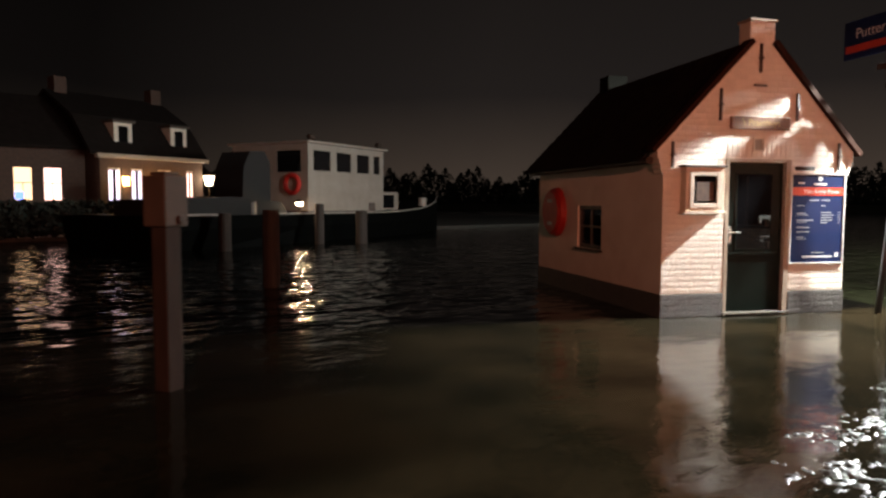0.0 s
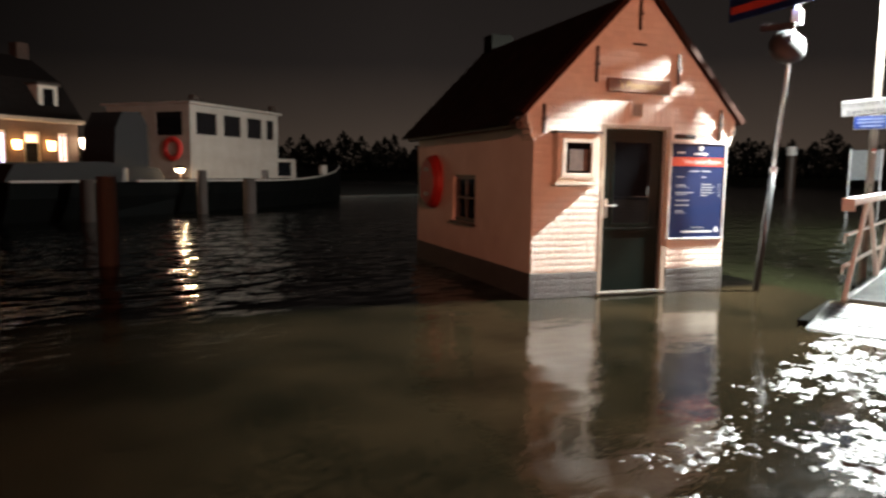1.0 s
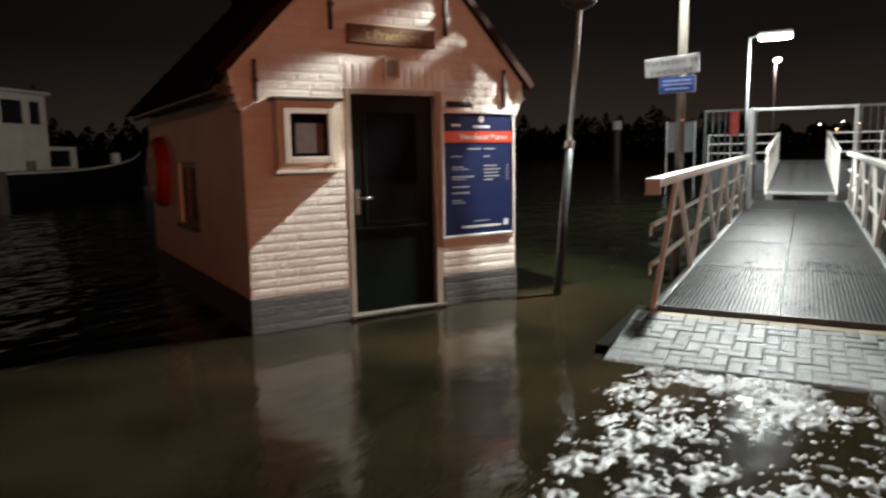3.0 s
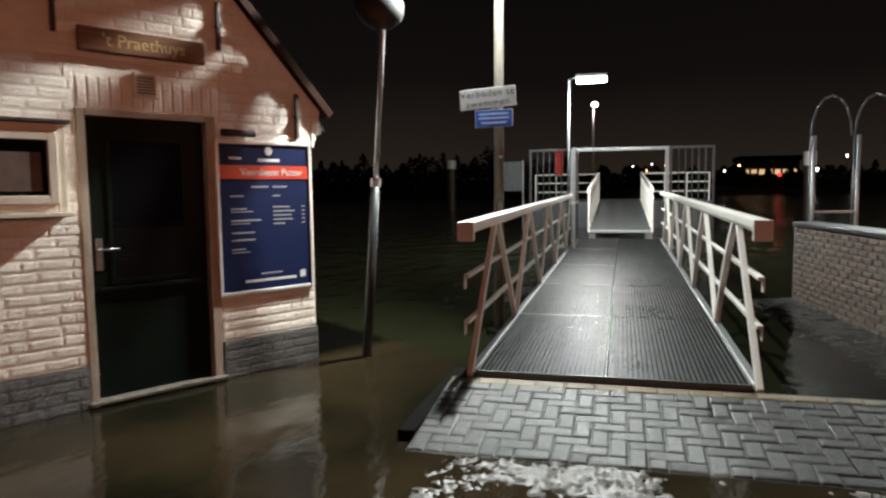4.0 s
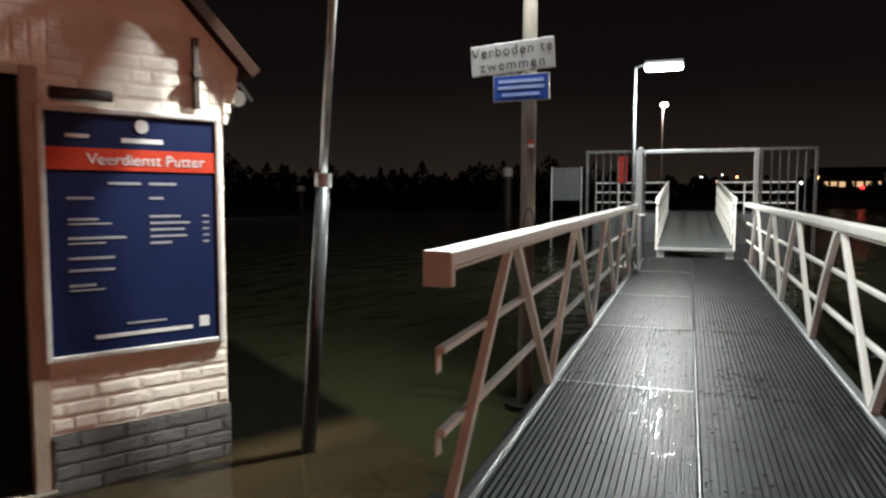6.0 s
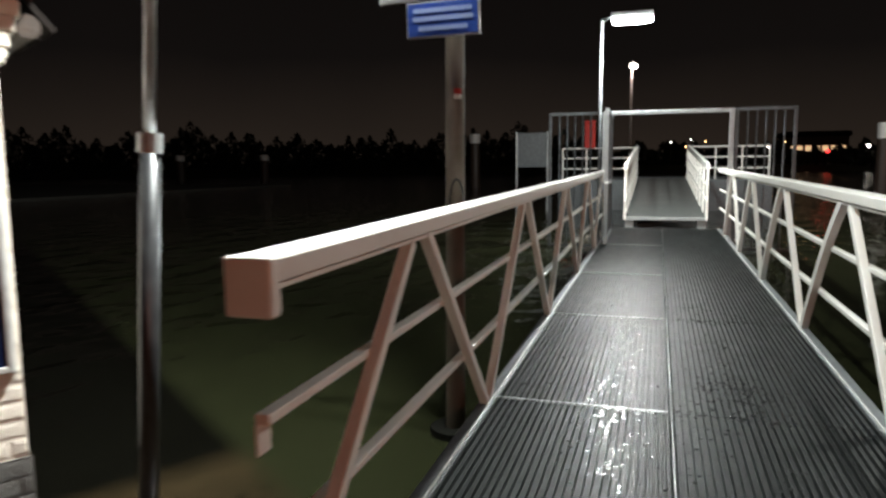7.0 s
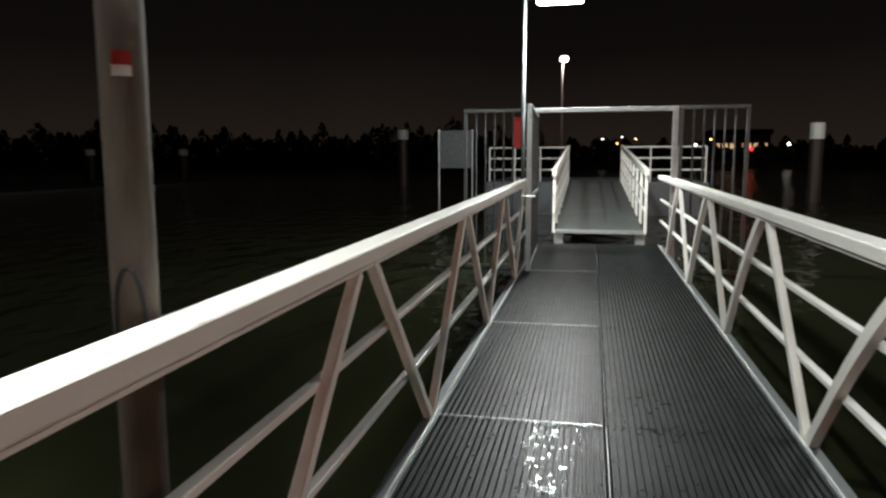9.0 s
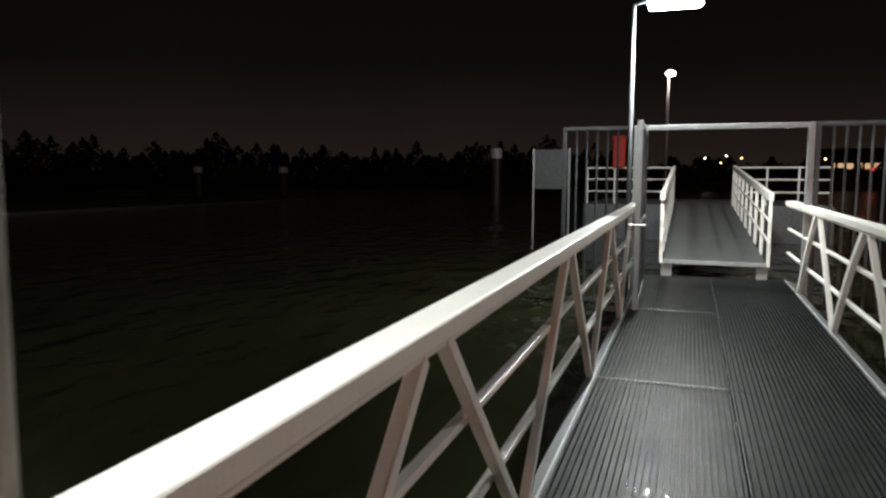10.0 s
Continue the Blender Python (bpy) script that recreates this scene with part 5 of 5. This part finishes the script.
back_wall = part("back_wall", bm, M["facade"], house)
back_wall.location = (0, 6.6, 0)
for x in (0, 4.85):
    bm = bmesh.new()
    vs = [(0.26, -0.3), (6.6, -0.3), (6.6, 3.55), (3.6, 6.4), (1.3, 5.1), (0.26, 3.55)]
    prism(bm, vs, 0.25)
    g = part("gable_wall", bm, M["facade"], house)
    g.matrix_local = Matrix.Translation((x + 0.25, 0, 0)) @ pose(0, 0, 0, 0, 0, 90)
for sgn in (0, 1):
    bm = bmesh.new()
    pts = [(-0.25, 3.6), (1.2, 5.25), (3.5, 6.5)] if not sgn else [(3.5, 6.5), (5.6, 5.25), (6.9, 3.6)]
    for (ya, za), (yb, zb) in zip(pts, pts[1:]):
        bar(bm, (2.3, ya, za), (2.3, yb, zb), 5.7, 0.14, side=(0, 0, 1), bevel=0)
    part("roof", bm, M["rooftile"], house, "dark tiled roof slope")
for x in (-0.2, 4.5):
    boxpart("chimney", (x, 3.2, 6.2), (x + 0.55, 3.8, 7.15), M["facade"], house, 0.02)
boxpart("eave_gutter", (-0.25, -0.32, 3.42), (5.25, -0.02, 3.6), M["old_cream"], house, 0.02, "pale eave board lit from below")
for x in (0.75, 3.5):
    dm = boxpart("dormer", (x, 0.15, 3.75), (x + 0.85, 1.8, 5.0), M["frame_paint"], house, 0.01, "pale boxed dormer")
    boxpart("dormer_roof", (x - 0.1, 0.0, 5.0), (x + 0.95, 1.9, 5.1), M["old_grey"], dm, 0.01)
    boxpart("pane", (x + 0.2, 0.135, 3.95), (x + 0.65, 0.148, 4.85), M["pane"], dm, 0)
for x in (1.1, 2.35, 3.8):
    sc = part("wall_lantern", (lambda q: (tube(q, (x, -0.12, 2.25), (x, -0.12, 2.62), 0.12, 0.16, 10), q)[1])(bmesh.new()), M["wall_lantern"], house, "glowing amber wall lantern")
# wing with two bright windows
wing = thing("house", Matrix.Translation((2.2, 33.3, 0)) @ pose(0, 0, 0, 0, 0, -9), "dark low house wing with two brightly lit windows", "house")
bm = bmesh.new()
pierced(bm, 0, 7.4, -0.3, 3.9, ((4.78, 5.42, 1.6, 2.95), (5.86, 6.5, 1.6, 2.95)))
part("front_wall", bm, M["facade"], wing)
for a, m_ in ((4.78, "lit_room"), (5.86, "lit_pink")):
    w = boxpart("window", (a, 0.10, 1.6), (a + 0.64, 0.14, 2.95), M[m_], wing, 0, "lit curtained window")
    boxpart("glazing_bar", (a, 0.07, 2.3), (a + 0.64, 0.098, 2.34), M["frame_paint"], w, 0)
    boxpart("glazing_bar", (a + 0.30, 0.07, 1.6), (a + 0.34, 0.098, 2.3), M["frame_paint"], w, 0)
boxpart("blue_screen", (4.80, 0.05, 1.62), (5.1, 0.068, 1.95), M["lit_blue"], wing, 0, "small blue screen glow in the window")
for lo, hi in (((0, 5.0, -0.3), (7.4, 5.25, 3.9)), ((0, 0.25, -0.3), (0.25, 5.0, 3.9)), ((7.15, 0.25, -0.3), (7.4, 5.0, 3.9))):
    boxpart("wall", lo, hi, M["facade"], wing, 0)
for a, b in (((3.7, -0.3, 3.8), (3.7, 2.6, 6.2)), ((3.7, 2.6, 6.2), (3.7, 5.5, 3.8))):
    bm = bmesh.new()
    bar(bm, a, b, 7.8, 0.14, side=(0, 0, 1), bevel=0)
    part("roof", bm, M["rooftile"], wing)
hedge_bm = bmesh.new()
rng = random.Random(4)
for k in range(900):
    p = (4.5 + rng.random() * 6.0, 29.2 + rng.random() * 1.2, 0.2 + rng.random() * 1.35)
    bmesh.ops.create_cone(hedge_bm, segments=3, radius1=0.16, radius2=0.0, depth=0.12, matrix=Matrix.Translation(p) @ pose(0, 0, 0, rng.random() * 360, rng.random() * 360, 0))
tagged(part("hedge", hedge_bm, M["foliage"]), "dark clipped hedge in front of the house", "hedge", kind="stuff")
cafe_lamp = thing("lantern_post", Matrix.Translation((15.15, 32.3, 0)), "lit white globe lantern on a short iron post", "street lamp")
bm = bmesh.new()
tube(bm, (0, 0, 0), (0, 0, 2.35), 0.05, 0.035, 10)
part("post", bm, M["iron"], cafe_lamp)
bm = bmesh.new()
tube(bm, (0, 0, 2.36), (0, 0, 2.82), 0.14, 0.26, 12)
part("lantern_glass", bm, M["lantern"], cafe_lamp, "bright frosted lantern glass")
bm = bmesh.new()
tube(bm, (0, 0, 2.82), (0, 0, 2.98), 0.28, 0.05, 12)
part("lantern_cap", bm, M["iron"], cafe_lamp)
bm = bmesh.new()
box(bm, (-30, 29.6, -0.4), (60, 60, 0.16), 0)
tagged(part("quay", bm, M["bed"]), "low dark quay across the harbour", "quay", kind="structure")

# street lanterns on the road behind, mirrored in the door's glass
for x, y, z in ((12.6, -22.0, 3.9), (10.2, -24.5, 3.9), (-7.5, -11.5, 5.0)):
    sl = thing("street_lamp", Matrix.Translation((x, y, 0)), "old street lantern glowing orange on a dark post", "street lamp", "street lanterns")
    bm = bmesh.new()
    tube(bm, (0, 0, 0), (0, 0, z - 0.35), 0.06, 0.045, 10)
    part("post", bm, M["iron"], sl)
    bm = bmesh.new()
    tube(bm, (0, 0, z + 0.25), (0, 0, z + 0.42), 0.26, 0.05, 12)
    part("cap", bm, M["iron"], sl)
bm = bmesh.new()
box(bm, (-60, -60, -0.4), (40, -6.5, 0.0), 0)
tagged(part("road", bm, M["paving"]), "dark wet road along the quay", "road", kind="structure")

# ---------------------------------------------------------------- far shore
bm = bmesh.new()
prev = None
rng = random.Random(7)
shore = []
for k in range(60):
    a = radians(-62 + 138 * k / 59)
    d = 150 + 8 * math.sin(k * 0.7)
    shore.append([bm.verts.new((d * math.cos(a), d * math.sin(a), -0.3)), bm.verts.new(((d + 3) * math.cos(a), (d + 3) * math.sin(a), 1.3)), bm.verts.new(((d + 90) * math.cos(a), (d + 90) * math.sin(a), 2.2))])
for p, q in zip(shore, shore[1:]):
    for i in range(2):
        bm.faces.new((p[i], q[i], q[i + 1], p[i + 1]))
bmesh.ops.recalc_face_normals(bm, faces=bm.faces)
tagged(part("bank", bm, M["bank"]), "dark grassy bank across the river", "bank", kind="structure")

verts, faces = [], []


def clump(c, s):
    k = len(verts)
    for _ in range(4):
        v = Vector((rng.gauss(0, 1), rng.gauss(0, 1), rng.gauss(0, 1))).normalized() * s * rng.uniform(0.6, 1.2)
        verts.append((c[0] + v.x, c[1] + v.y, c[2] + v.z))
    faces.extend([(k, k + 1, k + 2), (k, k + 2, k + 3), (k, k + 3, k + 1), (k + 1, k + 3, k + 2)])


for k in range(330):
    deg = -30 + 105 * (k + rng.random()) / 330
    a = radians(deg)
    d = 158 + rng.random() * 26
    base = 5.0 if deg < 4 else 8.2
    h = base * (0.62 + 0.55 * abs(noise.noise((deg * 0.33, 0, 0))) + 0.42 * rng.random() ** 2)
    r = h * rng.uniform(0.26, 0.42)
    cx, cy = d * math.cos(a), d * math.sin(a)
    pointed = rng.random() < 0.06
    for _ in range(300):
        f = rng.random()
        rr = r * (math.sin(math.pi * min(1, f * 0.85 + 0.14)) if not pointed else 1.05 - f) * math.sqrt(rng.random())
        th = rng.random() * math.tau
        clump((cx + rr * math.cos(th), cy + rr * math.sin(th), 1.0 + h * f), 0.42)
for k in range(3200):
    a = radians(-32 + 108 * rng.random())
    d = 154 + rng.random() * 6
    clump((d * math.cos(a), d * math.sin(a), 1.0 + rng.random() * 2.4), 0.6)
me = bpy.data.meshes.new("far_woods")
me.from_pydata(verts, [], faces)
me.update()
me.materials.append(M["foliage"])
tagged(new("far_woods", me), "dark line of bare and leafy trees on the far bank", "trees", kind="stuff")

for x, y, z, r, m_ in ((150, -2.2, 5.8, 0.16, "far_white"), (150, -5.9, 6.2, 0.14, "far_white"), (150, -8.5, 5.8, 0.17, "far_orange"), (149, -4.9, 4.9, 0.16, "far_orange"),
                       (150, -35.9, 4.6, 0.3, "far_white"), (149, -29.2, 3.7, 0.32, "far_red"), (150, -19.5, 4.6, 0.2, "far_white"), (149, -22.0, 5.5, 0.2, "far_orange"), (150, -41.0, 7.0, 0.22, "far_white")):
    fl = thing("far_street_lamp", Matrix.Translation((x, y, 1.0)), "tiny distant street lamp on the far bank", "street lamp", "far lamps")
    bm = bmesh.new()
    tube(bm, (0, 0, 0), (0, 0, z - 1.0), 0.06, sides=6)
    part("post", bm, M["iron"], fl)
    bm = bmesh.new()
    bmesh.ops.create_uvsphere(bm, u_segments=8, v_segments=6, radius=r, matrix=Matrix.Translation((0, 0, z - 1.0)))
    part("lamp_glass", bm, M[m_], fl)
far_house = thing("far_building", Matrix.Translation((170, -31.5, 1.0)), "long low distant building with a row of lit windows", "building")
boxpart("wall", (0, -6, 0), (8, 6, 6.0), M["facade"], far_house, 0)
boxpart("roof", (-0.5, -6.5, 6.0), (8.5, 6.5, 7.2), M["rooftile"], far_house, 0.4)
for k in range(7):
    y = -5.4 + 1.6 * k
    boxpart("window", (-0.06, y, 3.1 + (k % 2) * 0.25), (-0.004, y + (1.1 if k % 3 else 0.6), 4.2), M["lit_room"], far_house, 0)

# ---------------------------------------------------------------- pavers of the apron
PB = 0.105


def block_mesh(name, material, chamfer=0.12):
    """A unit block, 1 m each way, its top edges chamfered."""
    c = chamfer
    v = [(-.5, -.5, -.5), (.5, -.5, -.5), (.5, .5, -.5), (-.5, .5, -.5), (-.5, -.5, .5 - c), (.5, -.5, .5 - c), (.5, .5, .5 - c), (-.5, .5, .5 - c),
         (-.5 + c / 2, -.5 + c, .5), (.5 - c / 2, -.5 + c, .5), (.5 - c / 2, .5 - c, .5), (-.5 + c / 2, .5 - c, .5)]
    f = [(0, 1, 5, 4), (1, 2, 6, 5), (2, 3, 7, 6), (3, 0, 4, 7), (4, 5, 9, 8), (5, 6, 10, 9), (6, 7, 11, 10), (7, 4, 8, 11), (8, 9, 10, 11)]
    me = bpy.data.meshes.new(name)
    me.from_pydata(v, [], f)
    me.update()
    me.materials.append(material)
    return me


paver_mesh, edge_mesh = block_mesh("paver", M["paver"]), block_mesh("edge_paver", M["yellow"])
tilt_deg = -math.degrees(math.atan(0.115 / (APRON1 - APRON0)))
rng = random.Random(3)


def lay(name, me, x, y, lx, ly):
    ob = new(name, me)
    ob.parent = apron
    m = Matrix.Translation((x, y - AY0, apron_z(x) - 0.022 + rng.uniform(-0.003, 0.003))) @ pose(0, 0, 0, rng.uniform(-0.8, 0.8), tilt_deg + rng.uniform(-0.8, 0.8), 0)
    if ly > lx:
        m = m @ pose(0, 0, 0, 0, 0, 90)
        lx, ly = ly, lx
    ob.matrix_local = m @ Matrix.Diagonal((lx, ly, 0.045, 1))


for k in range(19):
    lay("edge_paver", edge_mesh, 9.99, AY1 - 0.11 - 0.209 * k, 0.098, 0.201)
XEND = 9.935
cells = {}
for d in range(-45, 60):
    for n_ in range(-30, 60):
        # herringbone: a lying block, then a standing one, stepping along the diagonal
        a, b = n_ + 4 * d, n_
        cells[(a, b)] = ("h", a, b)
        cells[(a + 1, b)] = ("h", a, b)
        cells[(a + 2, b)] = ("v", a + 2, b - 1)
        cells[(a + 2, b - 1)] = ("v", a + 2, b - 1)
done = set()
for ix in range(0, 10):
    for iy in range(0, 38):
        cell = cells.get((ix, iy))
        if cell is None or cell in done:
            continue
        done.add(cell)
        kind, a, b = cell
        w, h = (2, 1) if kind == "h" else (1, 2)
        xa, xb = max(0, a), min(10, a + w)
        ya, yb = max(0, b), min(38, b + h)
        if xb <= xa or yb <= ya:
            continue
        lx, ly = (xb - xa) * PB - 0.006, (yb - ya) * PB - 0.006
        lay("paver", paver_mesh, XEND - (xa + xb) / 2 * PB, AY1 - (ya + yb) / 2 * PB, lx, ly)

# ---------------------------------------------------------------- bricks of the facade
brick_mesh = block_mesh("brick", M["brick"], 0.22)
plinth_mesh = block_mesh("plinth_brick", M["plinth"], 0.16)
FACE = pose(0, 0, 0, 90, 0, 0)
OPEN = ((D0 - 0.062, D1 + 0.082, -1.0, DH + 0.052), (0.78, 1.84, DH + 0.04, 2.375))
rng = random.Random(11)
rest_v, rest_f = [], []
made = 0


def set_brick(s0, s1, z0, z1, me, proud, material_rest=True):
    global made
    m = Matrix.Translation(((s0 + s1) / 2, -proud + 0.006 + rng.uniform(-0.0012, 0.0012), (z0 + z1) / 2)) @ pose(0, 0, 0, rng.uniform(-0.5, 0.5), rng.uniform(-0.7, 0.7), rng.uniform(-0.25, 0.25)) @ FACE
    scale = (s1 - s0, z1 - z0, 0.012)
    if made < 300 or me is plinth_mesh:
        ob = new("brick", me)
        ob.parent = front
        ob.matrix_local = m
        ob.scale = scale
        made += me is brick_mesh
    else:
        k = len(rest_v)
        mm = m @ Matrix.Diagonal((*scale, 1))
        rest_v.extend(tuple(mm @ v.co) for v in me.vertices)
        rest_f.extend([k + i for i in p.vertices] for p in me.polygons)


def clip(s0, s1, z0, z1):
    """Pieces of a course between s0 and s1 left by the openings."""
    out = [(s0, s1)]
    for a, b, c, d in OPEN:
        if z1 > c + 0.01 and z0 < d - 0.01:
            out = [q for p in out for q in ((p[0], min(p[1], a)), (max(p[0], b), p[1])) if q[1] - q[0] > 0.03]
    return out


def half_width(z):
    if z < 2.0:
        return (HX1 - HX0) / 2
    if z < EAVE + 0.13:
        return (HX1 - HX0) / 2 + 0.04
    if z < NECK:
        return 0.17 + 1.30 * (NECK - z) / (NECK - EAVE - 0.13)
    return 0.185


COURSE = 0.0765
row = 0
z = 0.345
while z < PEAK - COURSE:
    hw = half_width(z + COURSE)
    x = RX - hw
    offset = (0.0, 0.11)[row % 2] + rng.uniform(-0.02, 0.02)
    first = True
    while x < RX + hw - 0.03:
        length = rng.choice((0.215, 0.215, 0.22, 0.105, 0.21)) - (offset if first else 0)
        first = False
        x2 = min(x + max(0.05, length), RX + hw)
        for a, b in clip(x, x2, z, z + COURSE):
            set_brick(a + 0.003, b - 0.003, z + 0.004, z + COURSE - 0.004, brick_mesh, 0.0035)
        x = x2
    z += COURSE
    row += 1
# soldier course over the door
s = 0.79
while s < 1.80:
    set_brick(s + 0.004, s + 0.069, DH + 0.056, 2.37, brick_mesh, 0.005)
    s += 0.075
for row in range(4):
    for a0, a1 in ((HX0 - 0.012, D0 - 0.062), (D1 + 0.082, HX1 + 0.012)):
        x = a0 - (0.1 if row % 2 else 0)
        while x < a1:
            a, b = max(a0, x), min(a1, x + 0.215)
            if b - a > 0.03:
                set_brick(a + 0.004, b - 0.004, 0.03 + row * 0.077, 0.101 + row * 0.077, plinth_mesh, 0.0155)
            x += 0.215
me = bpy.data.meshes.new("upper_bricks")
me.from_pydata(rest_v, [], rest_f)
me.update()
me.materials.append(M["brick_rest"])
upper = new("upper_bricks", me)
upper.parent = front
tagged(upper, kind="stuff")

# ---------------------------------------------------------------- bricks of the quay wall
wall_mesh = block_mesh("wall_brick", M["wall_brick"], 0.14)
rng = random.Random(21)
rest_v, rest_f = [], []
n_wall = 0
for row in range(14):
    x = -0.11 * (row % 2)
    while x < WALL_L:
        a, b = max(0.0, x), min(WALL_L, x + 0.215)
        m = Matrix.Translation(((a + b) / 2, 0.0, 0.0)) @ Matrix.Translation((0, -0.0 + rng.uniform(-0.003, 0.003), 0.025 + row * 0.07 + 0.03)) @ FACE
        scale = (b - a - 0.012, 0.056, 0.05)
        m = Matrix.Translation((0, 0.018, 0)) @ m
        if b - a > 0.05:
            if x < 4.3 and n_wall < 295:
                ob = new("brick", wall_mesh)
                ob.parent = quay_wall
                ob.matrix_local = m
                ob.scale = scale
                n_wall += 1
            else:
                k = len(rest_v)
                mm = m @ Matrix.Diagonal((*scale, 1))
                rest_v.extend(tuple(mm @ v.co) for v in wall_mesh.vertices)
                rest_f.extend([k + i for i in p.vertices] for p in wall_mesh.polygons)
        x += 0.215
me = bpy.data.meshes.new("wall_bricks")
me.from_pydata(rest_v, [], rest_f)
me.update()
me.materials.append(M["wall_brick"])
rest = new("wall_bricks", me)
rest.parent = quay_wall
tagged(rest, kind="stuff")
boxpart("coping", (-0.03, -0.02, 1.01), (WALL_L, 0.32, 1.07), M["kerb"], quay_wall, 0.012, "dark wet coping")
